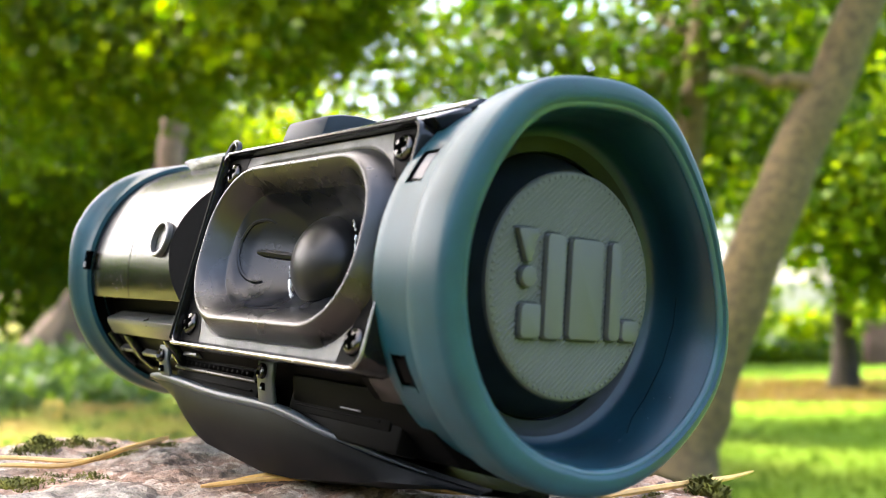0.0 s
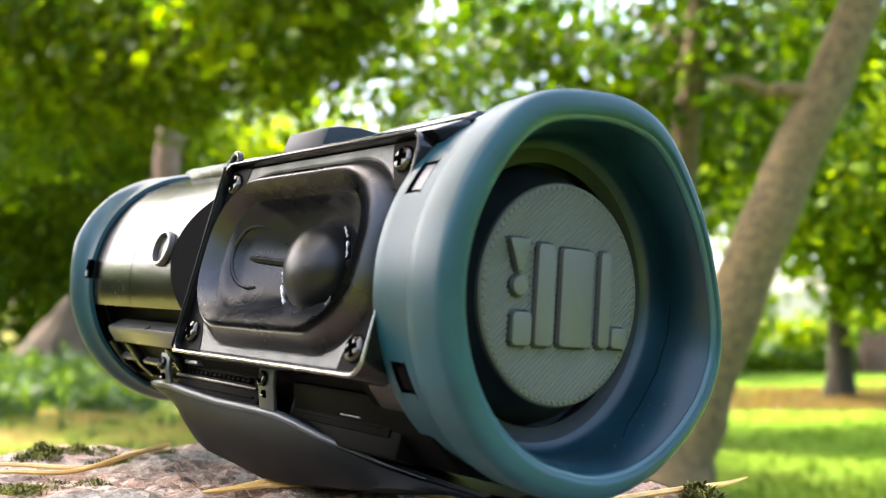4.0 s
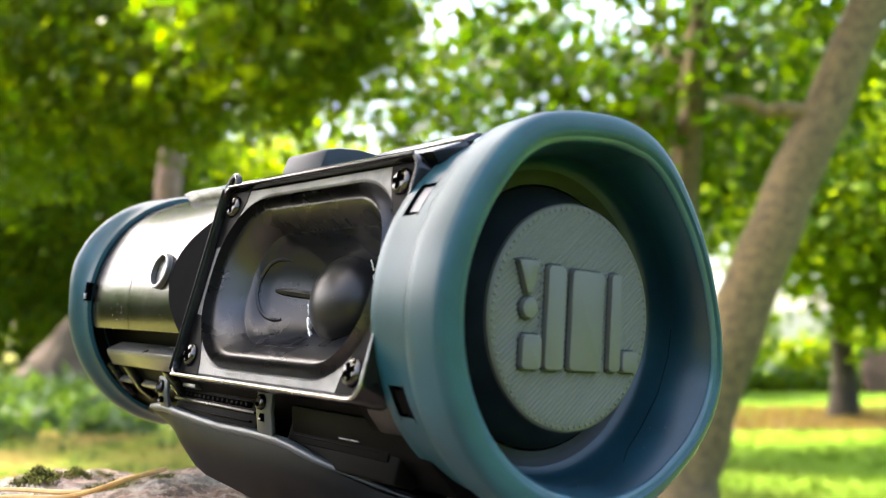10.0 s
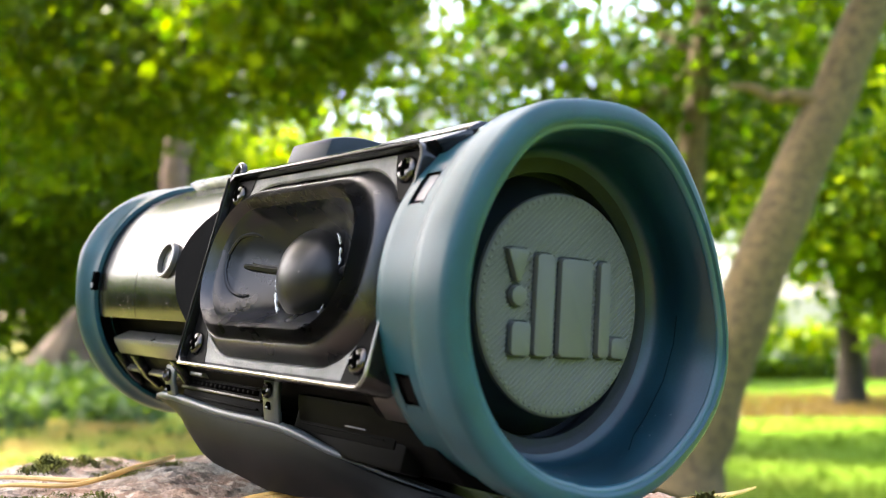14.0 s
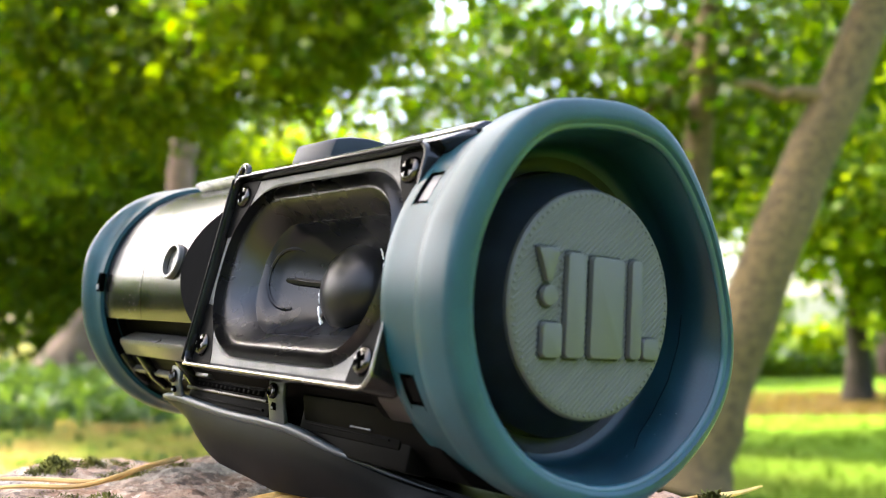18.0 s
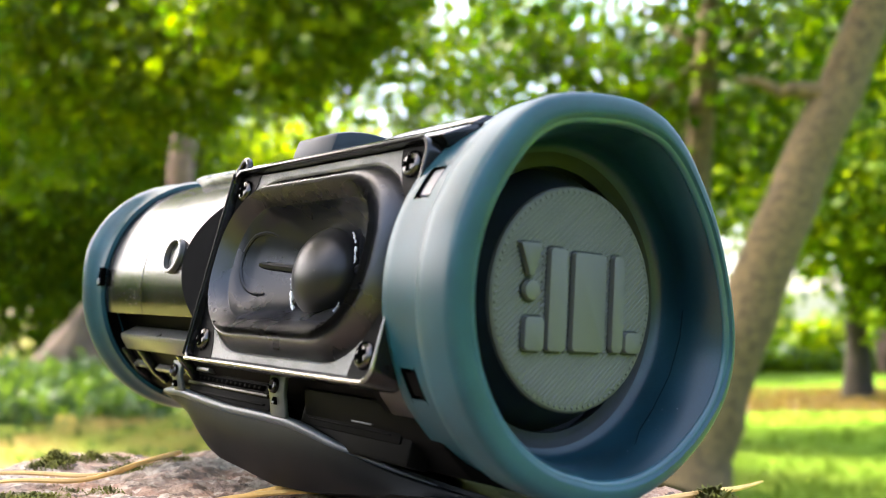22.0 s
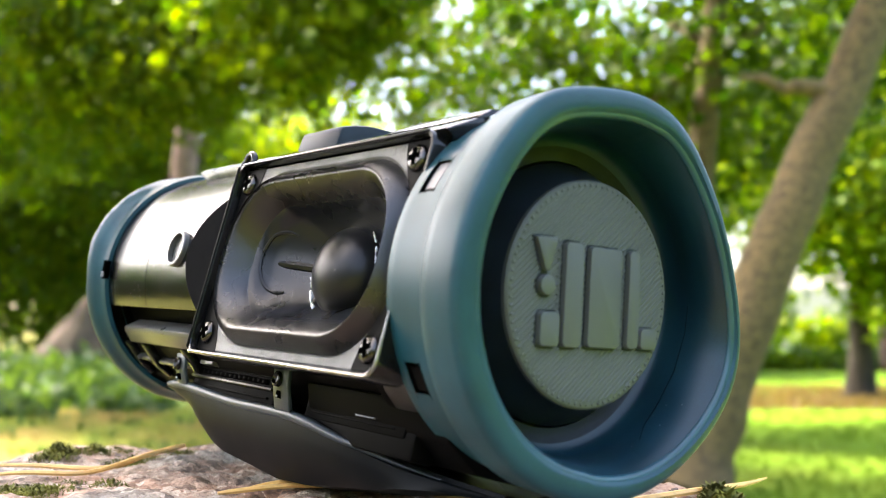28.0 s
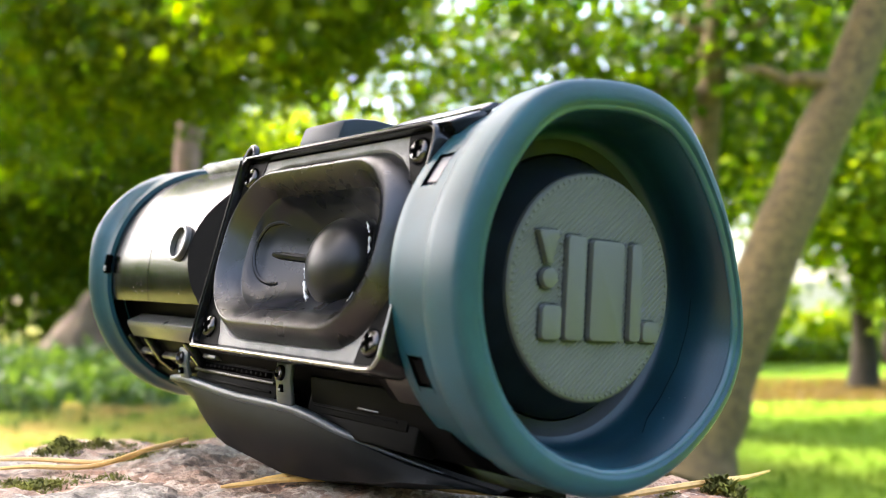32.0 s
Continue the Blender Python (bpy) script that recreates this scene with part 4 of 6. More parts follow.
part("cone", grid([[cone_point(t, k) for k in range(44)] for t in (-0.03, 0, 0.08, 0.16, 0.19, 0.26, 0.35, 0.5, 0.65, 0.8, 0.92, 1.05)], closed_u=True), CONE, cone_holder, "blue-black polymer cone", sharp=60)
rows = []
for i in range(15):
    a = radians(90 * i / 14)
    rows.append([(DX + DOME * math.cos(a) * math.cos(2 * math.pi * k / 48), CONE_Y + DEEP + 0.9 - 9.6 * math.sin(a), DZ + DOME * math.cos(a) * math.sin(2 * math.pi * k / 48)) for k in range(48)])
part("dust_dome", grid(rows, closed_u=True), DOME_MAT, cone_holder, "black rounded dust cap")
for side in (-1, 1):
    pts = [on_cone(DX + side * (11.5 + 1.42 * k), DZ + 1.0, 0.0) for k in range(13)]
    part("cone_rib", tube(pts, 1.25, 8, taper=[1] * 11 + [0.8, 0.5]), CONE, cone_holder, "moulded rib on the cone")
    hook = []
    for k in range(17):
        a = radians(112 - 222 * k / 16)
        hook.append(on_cone(DX + side * (26.3 + 7.2 * math.cos(a) * (1 if k < 14 else 0.94)), DZ + 1.2 + 9.0 * math.sin(a), 0.0))
    part("cone_hook", tube(hook, 0.58, 6, taper=[0.5, 0.8] + [1] * 13 + [1.1, 0.8]), CONE, cone_holder, "moulded hook-shaped rib on the cone")
rng = np.random.default_rng(12)
for a0, a1, fat in ((176, 200, 1.0), (203, 236, 1.15), (238, 285, 0.7), (290, 325, 0.5), (8, 26, 0.8), (30, 52, 0.6)):
    pts, tap = [], []
    for k in range(14):
        a = radians(a0 + (a1 - a0) * k / 13)
        r = DOME + 1.5 + 0.4 * rng.random()
        pts.append((DX + r * math.cos(a), CONE_Y + DEEP - 1.9 - 0.5 * rng.random(), DZ + r * math.sin(a)))
        tap.append((0.35 + 0.9 * rng.random()) * (0.5 if k in (0, 13) else 1))
    part("glue_bead", tube(pts, 0.48 * fat, 6, taper=tap), GLUE, cone_holder, "shiny bead of clear glue")


bm = bmesh.new()
bmesh.ops.create_icosphere(bm, subdivisions=1, radius=0.28)
for v in bm.verts:
    v.co += Vector((DX + 5.4, CONE_Y + DEEP + 0.9 - 9.6 * 0.89, DZ - 1.6))
part("dust_fleck", bm, EDGE, cone_holder, "tiny pale fleck on the dust cap")


# screws
def screw(parent, x, z, y, r, turn):
    rows = []
    for i in range(6):
        a = radians(90 * i / 5)
        rows.append([(x + r * math.cos(a) ** 0.45 * math.cos(2 * math.pi * k / 24), y - r * 0.42 * math.sin(a), z + r * math.cos(a) ** 0.45 * math.sin(2 * math.pi * k / 24)) for k in range(24)])
    rows.insert(0, [(px, y + 1.5, pz) for px, _, pz in rows[0]])
    head = part("screw", grid(rows, closed_u=True), SCREW, parent, "black cross-head screw")
    bm = box(-r * 0.62, r * 0.62, -0.10, 0.9, -r * 0.21, r * 0.21, 0.08)
    box(-r * 0.21, r * 0.21, -0.12, 0.9, -r * 0.62, r * 0.62, 0.08, bm=bm)
    c, s = math.cos(radians(turn)), math.sin(radians(turn))
    for v in bm.verts:
        px, pz = v.co.x, v.co.z
        v.co = (x + px * c - pz * s, y - r * 0.42 + v.co.y, z + px * s + pz * c)
    part("cross_recess", bm, RECESS_SHADE, head, "black cross painted for the shaded recess")
    return head


for cx, cz, sx, sz, turn in ((-7.4, 21.2, -1, 1, 20), (76.6, 21.4, 1, 1, 8), (-7.4, -24.2, -1, -1, 35), (76.4, -24.2, 1, -1, 25)):
    ex, ez = DX + sx * 47.4, DZ + sz * 27.6
    poly = [(ex, ez), (ex - sx * 12.0, ez), (ex - sx * 11.2, ez - sz * 3.6), (ex - sx * 8.4, ez - sz * 9.6), (ex - sx * 3.4, ez - sz * 17), (ex, ez - sz * 17.5)]
    bm = grid([[(x, y, z) for x, z in poly] for y in (DY + 0.3, DY - 0.18)], closed_u=True)
    bm.verts.ensure_lookup_table()
    bm.faces.new([bm.verts[6 + k] for k in range(6)])
    part("corner_pocket", bm, DULL, driver, "black corner pocket for a screw")
    screw(driver, cx, cz, DY - 0.2, 3.4, turn)


# top panel, control pad, ear loop
part("top_panel", prism([(-38.5, 27.6), (-27.0, 35.8), (-22.5, 35.2), (-33.5, 25.0)], -13, 86, 0.5), BLACK, speaker, "glossy sloping panel over the driver")
part("top_strip", prism([(-27.6, 34.6), (-25.6, 36.6), (-17, 39.2), (-18, 36), (-24, 33)], -74, 88, 0.5), STRIP_REFLECTION, speaker, "shiny strip along the top, whitened for its reflection")
part("control_pad", prism([(-25.2, 36.5), (-24.6, 43.0), (-20, 45.2), (-14, 47.2), (-6, 48.6), (0, 48.6), (0, 39), (-18, 36)], -9.5, 14, 1.3), PAD_TOP, speaker, "grey-blue rubber control pad")
part("top_hump", prism([(-31, 33.5), (-27, 37.2), (-18, 40), (-16, 37), (-28, 32)], 48, 86, 1.0, slant=2.0), BLACK, speaker, "black hump beside the end ring")
loop = [(-12.2 + 0.2 * k, -39.2, 26.0 + 2.2 * k) for k in range(2)]
for k in range(9):
    a = radians(180 - 210 * k / 8)
    loop.append((-9.2 + 2.6 * math.cos(a), -39.0, 28.2 + 2.6 * math.sin(a)))
part("ear_loop", tube(loop, 1.0, 10), BLACK, speaker, "small plastic ear at the corner")
part("side_arm", prism([(-40.4, 26.5), (-37.5, 28), (-35.5, 20), (-35.5, -24), (-37.5, -30.5), (-40.4, -29.5)], -13.6, -12.6, 0.3), DULL, speaker, "black upright arm beside the basket")

# round port on the shell
port = part("port_ring", lathe([(0, 5.9), (2.6, 5.9), (3.0, 5.6), (3.0, 4.9), (1.2, 4.7)], 40), GREY, speaker, "raised ring of a small round port")
port.matrix_basis = Matrix.Translation(Vector((-37.6, -39.6, 0.6)) * MM) @ Matrix.Rotation(radians(-90), 4, "Z")
disc = part("port_disc", lathe([(1.3, 4.8), (1.5, 3), (1.5, 0.01)], 32), GREY, port, "grey disc in the port")

# lower bay: ledge, posts, contact block, brackets
part("ledge", prism(polar([(41.2, -36.5), (41.6, -38.5), (41.2, -45), (35, -46), (35, -36)]), -86, -20, 0.35), GREY, speaker, "grey plastic ledge in the open bay")
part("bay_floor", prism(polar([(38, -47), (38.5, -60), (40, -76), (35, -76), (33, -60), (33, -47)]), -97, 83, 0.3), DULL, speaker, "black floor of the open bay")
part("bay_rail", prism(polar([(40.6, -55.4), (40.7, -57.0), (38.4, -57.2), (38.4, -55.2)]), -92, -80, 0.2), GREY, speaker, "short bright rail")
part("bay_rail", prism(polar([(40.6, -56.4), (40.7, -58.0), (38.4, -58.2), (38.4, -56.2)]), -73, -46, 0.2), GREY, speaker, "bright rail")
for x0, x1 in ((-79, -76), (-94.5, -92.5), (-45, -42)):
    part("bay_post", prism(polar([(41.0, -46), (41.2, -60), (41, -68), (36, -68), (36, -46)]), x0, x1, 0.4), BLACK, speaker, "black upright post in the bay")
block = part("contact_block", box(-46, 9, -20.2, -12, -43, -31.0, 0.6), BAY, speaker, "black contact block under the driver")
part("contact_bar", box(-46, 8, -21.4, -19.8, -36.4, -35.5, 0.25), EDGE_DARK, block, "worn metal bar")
part("block_slot", box(-42, 4, -20.5, -19.9, -34.8, -33.2, 0.15), RECESS_SHADE, block, "black strip painted for the shade in the block's slot")
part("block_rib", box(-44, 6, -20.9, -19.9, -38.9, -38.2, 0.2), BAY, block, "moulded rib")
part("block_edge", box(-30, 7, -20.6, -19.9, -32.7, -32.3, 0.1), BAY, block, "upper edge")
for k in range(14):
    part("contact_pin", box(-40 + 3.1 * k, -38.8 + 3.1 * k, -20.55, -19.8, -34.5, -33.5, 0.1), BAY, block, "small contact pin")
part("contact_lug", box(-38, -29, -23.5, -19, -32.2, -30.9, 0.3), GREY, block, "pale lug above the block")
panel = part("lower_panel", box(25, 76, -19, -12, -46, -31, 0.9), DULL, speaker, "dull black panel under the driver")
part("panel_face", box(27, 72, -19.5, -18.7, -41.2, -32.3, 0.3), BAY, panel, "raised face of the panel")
part("panel_groove", box(28.5, 47, -19.72, -19.3, -36.55, -36.3, 0), PALE, panel, "thin bright line on the panel")
for z0, x0, x1 in ((-33.9, 29, 47), (-39.2, 30, 68)):
    part("panel_rib", box(x0, x1, -19.9, -19.2, z0 - 0.4, z0, 0.12), BAY, panel, "thin moulded rib on the panel")
bm = grid([[(55.4 + x, y, -35.9 + z) for x, z in rounded(w, h, 0.8, 4)] for w, h, y in ((10.8, 5.0, -19.3), (10.6, 4.8, -19.9), (9.0, 3.4, -19.9), (8.8, 3.2, -19.0))], closed_u=True)
part("socket_frame", bm, BAY, panel, "black frame of a small socket")
part("socket_edge", box(51.0, 59.8, -20.15, -19.8, -38.15, -37.75, 0.1), PALE, panel, "bright lower edge of the socket")
part("socket_floor", box(50.8, 60, -19.6, -19.45, -37.6, -34.1, 0), RECESS_SHADE, panel, "black sheet painted for the shade inside the socket")
part("socket_tongue", box(52.8, 58.2, -19.75, -19.5, -36.1, -35.5, 0.1), BLACK, panel, "small tongue in the socket")
part("cheek", prism(polar([(41.0, -44), (41.4, -50), (41.4, -58), (36, -58), (36, -44)]), 70, 83, 0.8), BROWN, speaker, "brownish plastic cheek beside the end ring")
for x0, x1, top, low in ((-51.0, -44.0, -30.2, -39.9), (15.5, 24.0, -29.6, -41.2)):
    br = part("bracket", prism([(-26.4, top), (-25.5, top - 5), (-23.0, low), (-21.4, low), (-24.1, top - 5), (-25.0, top)], x0, x1, 0.5), TAB, speaker, "grey-blue metal bracket holding the skid")
    cx = (x0 + x1) / 2
    ob = part("bracket_screw", lathe([(0, 2.2), (1.1, 2.1), (1.4, 1.5), (0.7, 0.9), (0.7, 0.01)], 20), BLACK, br, "small black screw")
    ob.matrix_basis = Matrix.Translation(Vector((cx - 0.8, -25.6, top - 3.4)) * MM) @ Matrix.Rotation(radians(-90), 4, "Z")
    part("bracket_hole", box(cx - 1.6, cx + 0.3, -25.2, -24.0, top - 8.4, top - 6.4, 0.15), RECESS_SHADE, br, "black square painted for the shade in a small hole")
    part("bracket_slot", box(cx - 1.3, cx - 0.1, -25.35, -24.8, top - 8.3, top - 7.6, 0.1), PALE, br, "bright edge in the hole")
# pale scuffs on the shell
for k in range(26):
    x, d = (-72 + rng.normal() * 3, -19 + rng.normal() * 3) if k < 14 else (-36 + rng.normal() * 2, -20 + rng.normal() * 1.5) if k < 18 else (-58 + rng.normal() * 10, 5 + rng.normal() * 14)
    s = 0.12 + 0.2 * rng.random()
    part("scuff", prism(polar([(41.02, d), (41.06, d + s * 2), (40.6, d + s * 2), (40.6, d)]), x, x + s * 3, 0), EDGE, speaker, "tiny pale scuff")
for k in range(7):
    d = 38 + 3.5 * rng.random() + 2 * k % 7
    x = -94 + 9 * k * 0.8
    part("shell_slit", prism(polar([(41.04, d), (41.04, d + 0.7), (40.6, d + 0.7), (40.6, d)]), x, x + 4 + 2 * rng.random(), 0), DULL, speaker, "thin dark slit in the shell")

# passive radiator: ribbed badge with raised plain shapes
radiator = new("passive_radiator")
radiator.parent = speaker
tagged(radiator, "grey-green passive radiator badge with raised marks")
part("badge_collar", lathe([(90.5, 31.0), (93, 29.6), (96.5, 27.4), (98.6, 26.4), (99.5, 26.05)], 96), INNER, radiator, "black rubber collar behind the badge")
part("badge", lathe([(98.8, 25.6), (99.3, 26.2), (100.4, 26.2), (100.9, 25.7), (101, 25.0), (101, 0.01)], 96), BADGE, radiator, "ribbed grey-green rubber disc")
LT = radians(12.7)


def on_badge(u, v, h):
    """u to the right and v up in the badge's own slant, h mm above its face."""
    return (101 + h, u * math.cos(LT) - v * math.sin(LT), u * math.sin(LT) + v * math.cos(LT))


# diagonal ribbing, one sheet of fine ridges
bm = bmesh.new()
for k in range(-23, 24):
    off = k * 1.05
    half = math.sqrt(max(0, 24.4 ** 2 - off ** 2))
    if half < 2:
        continue
    c, s = math.cos(radians(40)), math.sin(radians(40))
    row = []
    for w, h in ((-0.42, 0.0), (-0.2, 0.24), (0.2, 0.24), (0.42, 0.0)):
        row.append([on_badge((q * half) * c - (off + w) * s, (q * half) * s + (off + w) * c, h - 0.03) for q in (-1, -0.98, 0.98, 1)])
    grid(row, bm=bm)
tagged(part("ribbing", bm, BADGE, radiator, "fine diagonal ribs on the badge"), kind="stuff")
# stitched rim: small raised teeth
bm = bmesh.new()
for k in range(84):
    a = 2 * math.pi * k / 84
    u, v = 25.0 * math.cos(a), 25.0 * math.sin(a)
    box(100.7, 101.2, u - 0.42, u + 0.42, v - 0.42, v + 0.42, 0.15, bm=bm, segs=1)
tagged(part("stitch_teeth", bm, BADGE, radiator, "small raised teeth round the badge"), kind="stuff")


def raised(name, outline, h=1.7, label="plain raised shape"):
    cu, cv = sum(p[0] for p in outline) / len(outline), sum(p[1] for p in outline) / len(outline)
    rows = []
    for grow, top in ((0.1, -0.1), (0.05, 0.2), (0.0, h - 0.3), (-0.12, h - 0.08), (-0.35, h)):
        row = []
        for u, v in outline:
            d = math.hypot(u - cu, v - cv) or 1
            row.append(on_badge(u + (u - cu) / d * grow, v + (v - cv) / d * grow, top))
        rows.append(row)
    bm = grid(rows, closed_u=True)
    bm.verts.ensure_lookup_table()
    n = len(outline)
    bm.faces.new([bm.verts[4 * n + k] for k in range(n)])
    # Dark collar painted for the shade at the shape's foot; no groove is cut.
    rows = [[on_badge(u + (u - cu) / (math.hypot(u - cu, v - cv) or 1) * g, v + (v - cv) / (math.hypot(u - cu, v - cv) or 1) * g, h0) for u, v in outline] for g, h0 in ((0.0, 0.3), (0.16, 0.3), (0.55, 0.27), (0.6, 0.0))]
    ob = part(name, bm, BADGE, radiator, label)
    part("shape_foot_shade", grid(rows, closed_u=True), INNER, ob, "dark narrow band painted as shade round the raised shape")
    return ob


def bar(u0, u1, v0, v1, r=0.7):
    return [((u0 + u1) / 2 + x, (v0 + v1) / 2 + z) for x, z in rounded(u1 - u0, v1 - v0, r, 4)]


def fringe(outline_box, gap=1.05):
    """Small raised dots along the sides of a shape."""
    u0, u1, v0, v1 = outline_box
    out = []
    n = int((v1 - v0) / 1.9)
    for k in range(n + 1):
        v = v0 + (v1 - v0) * k / n
        out += [(u0 - gap, v), (u1 + gap, v)]
    return out


raised("raised_wedge", [(-19.3, 11.4), (-17.6, 11.7), (-13.0, 11.8), (-13.4, 10.2), (-14.6, 6.0), (-15.2, 4.4), (-16.4, 4.4), (-17.2, 6.4)], label="raised plain wedge")
raised("raised_disc", [(-15.4 + 2.3 * math.cos(2 * math.pi * k / 20), 1.2 + 2.3 * math.sin(2 * math.pi * k / 20)) for k in range(20)], label="raised plain disc")
SHAPES = [(-10.2, -4.6, -12.2, 11.2), (-17.2, -11.4, -12.2, -4.6), (-2.4, 8.2, -12.1, 10.8), (10.8, 14.6, -12.0, 11.0), (15.6, 21.2, -12.0, -7.0)]
for s in SHAPES:
    raised("raised_bar", bar(*s, r=1.2), label="raised plain bar")
bm = bmesh.new()
for s in (SHAPES[0], SHAPES[2], SHAPES[3]):
    for u, v in fringe(s):
        if math.hypot(u, v) < 23.5 and not any(a - 0.2 < u < b + 0.2 and c - 0.2 < v < d + 0.2 for a, b, c, d in SHAPES):
            p = on_badge(u, v, 0)
            box(100.9, 101.35, p[1] - 0.38, p[1] + 0.38, p[2] - 0.38, p[2] + 0.38, 0.15, bm=bm, segs=1)
tagged(part("stitch_dots", bm, BADGE, radiator, "small raised dots between the shapes"), kind="stuff")

radiator_rings = []
for k, (r0, r1) in enumerate(((38, 33.5), (34, 29.5), (30, 25.4))):
    rows = []
    for q in range(7):
        t = (38 - (r0 + (r1 - r0) * q / 6)) / 12.6
        rows.append((90.5 - 2.0 * t - 3.2 * math.sin(math.pi * t), r0 + (r1 - r0) * q / 6))
    rows.append((rows[-1][0] - 2, rows[-1][1]))
    radiator_rings.append(((0.15, 0.5, 0.85)[k], part("radiator_ring", lathe(rows, 80), INNER, speaker, "black rubber roll round the badge", sharp=70)))

# skid under the body
SKID = [(-63.6, -21.4, -41.3, -42.2), (-62.2, -22, -40.7, -43.0), (-56, -22, -40.3, -45.4), (-50, -22, -40.0, -47.6), (-44, -22, -40.3, -50.4), (-40.5, -22, -40.6, -53.2), (-36, -22, -40.8, -55.4), (-28, -22, -41.3, -57.0), (-10, -22, -42.2, -58.2), (8, -22, -41.9, -59.6), (24, -22, -42.0, -58.8), (33, -21.6, -42.9, -57.4), (45, -20, -45.0, -56), (53, -18, -45.9, -55), (64, -13, -47.6, -53), (76, -7, -48.8, -51), (90, -3, -49.4, -50.4)]
outer_rows = []
for (xa, *va), (xb, *vb) in zip(SKID, SKID[1:] + SKID[-1:]):
    for q in ((0, 1 / 3, 2 / 3) if xb > xa else (0,)):
        x, ty, tz, bz = (a + (b - a) * q for a, b in zip((xa, *va), (xb, *vb)))
        row = [(x, ty + 2.6, tz + 0.1), (x, ty + 0.6, tz), (x, ty - 0.1, tz - 0.6)]
        for k in range(1, 9):
            t = k / 8
            row.append((x, ty + (-12 - ty) * t ** 2.2 * (1 if ty < -14 else 0.2), tz + (bz - tz) * t))
        row += [(x, 2, bz + 0.6), (x, 14, bz + 5), (x, 18, bz + 7), (x, 18, tz + 2), (x, ty + 2.8, tz + 1.2)]
        outer_rows.append(row)
bm = grid(outer_rows, closed_u=True)
bm.verts.ensure_lookup_table()
n = len(outer_rows[0])
bm.faces.new([bm.verts[k] for k in range(n)])
bm.faces.new([bm.verts[len(bm.verts) - n + k] for k in range(n)])
skid = part("skid", bm, PAD, speaker, "dark rubber base skid resting on the stone")
lip_rows = SKID[1:-1]
lip_line, lip_taper = [], []
for k in range(49):
    q = k / 48 * (len(lip_rows) - 1)
    near = [(lip_rows[i], math.exp(-((i - q) / 0.75) ** 2)) for i in range(len(lip_rows))]
    total = sum(w for _, w in near)
    x, ty, tz = (sum(r[c] * w for r, w in near) / total for c in (0, 1, 2))
    lip_line.append((x, ty + 0.4, tz + 0.3))
    lip_taper.append(0.45 + 0.14 * k if k < 4 else 1 if k < 34 else max(0.15, 1 - (k - 34) / 15))
part("skid_lip", tube(lip_line, 1.45, 12, taper=lip_taper), LIP, skid, "blue-grey rounded upper lip")


# ---- moss and needles on the stone ----
def stone_spot(a, s, lift=0.0):
    p = spot(a, s)
    return (p.x, p.y, stone_height(p.x, p.y) + lift)


def moss_patch(a, s, ra, rs, count, tall, seed):
    """A cushion of short pointed shoots that stand on the stone."""
    rng = np.random.default_rng(seed)
    org = Vector(stone_spot(a, s))
    verts, faces = [], []
    for k in range(count):
        q = rng.normal(size=2) * 0.5
        r2 = q[0] ** 2 + q[1] ** 2
        if r2 > 1:
            continue
        base = Vector(stone_spot(a + q[0] * ra, s + q[1] * rs, -0.0004)) - org
        h = 0.46 * tall * (1.1 - 0.7 * r2) * rng.uniform(0.6, 1.25)
        lean = Vector((rng.normal() * 0.35, rng.normal() * 0.35, 1)).normalized()
        for leaf in range(5):
            turn = rng.uniform(0, 6.283)
            out = Vector((math.cos(turn), math.sin(turn), 0))
            foot = base + lean * h * (0.15 + 0.17 * leaf)
            tip = foot + out * h * 0.42 + lean * h * 0.38
            wide = Vector((-out.y, out.x, 0)) * h * 0.13
            n = len(verts)
            verts += [foot - wide * 0.5, foot + wide * 0.5, (foot + tip) / 2 + wide, tip, (foot + tip) / 2 - wide]
            faces.append((n, n + 1, n + 2, n + 3, n + 4))
    ob = mesh_object("moss_patch", [tuple(v) for v in verts], faces, MOSS, smooth=False)
    ob.location = org
    return tagged(ob, "cushion of olive-green moss growing on the granite", "moss", kind="stuff")


for k, row in enumerate(((0.352, -0.143, 0.014, 0.011, 420, 0.0062), (0.366, -0.134, 0.010, 0.006, 220, 0.0045), (0.378, -0.128, 0.006, 0.008, 160, 0.003), (0.345, -0.114, 0.010, 0.012, 320, 0.0042), (0.352, -0.099, 0.006, 0.008, 160, 0.003),
                         (0.279, -0.121, 0.012, 0.014, 420, 0.0048), (0.285, -0.100, 0.006, 0.009, 180, 0.003), (0.292, 0.0795, 0.010, 0.009, 520, 0.0075), (0.283, 0.060, 0.004, 0.004, 90, 0.003), (0.281, -0.008, 0.006, 0.012, 200, 0.003), (0.301, -0.118, 0.005, 0.01, 120, 0.0025))):
    moss_patch(*row, seed=60 + k)


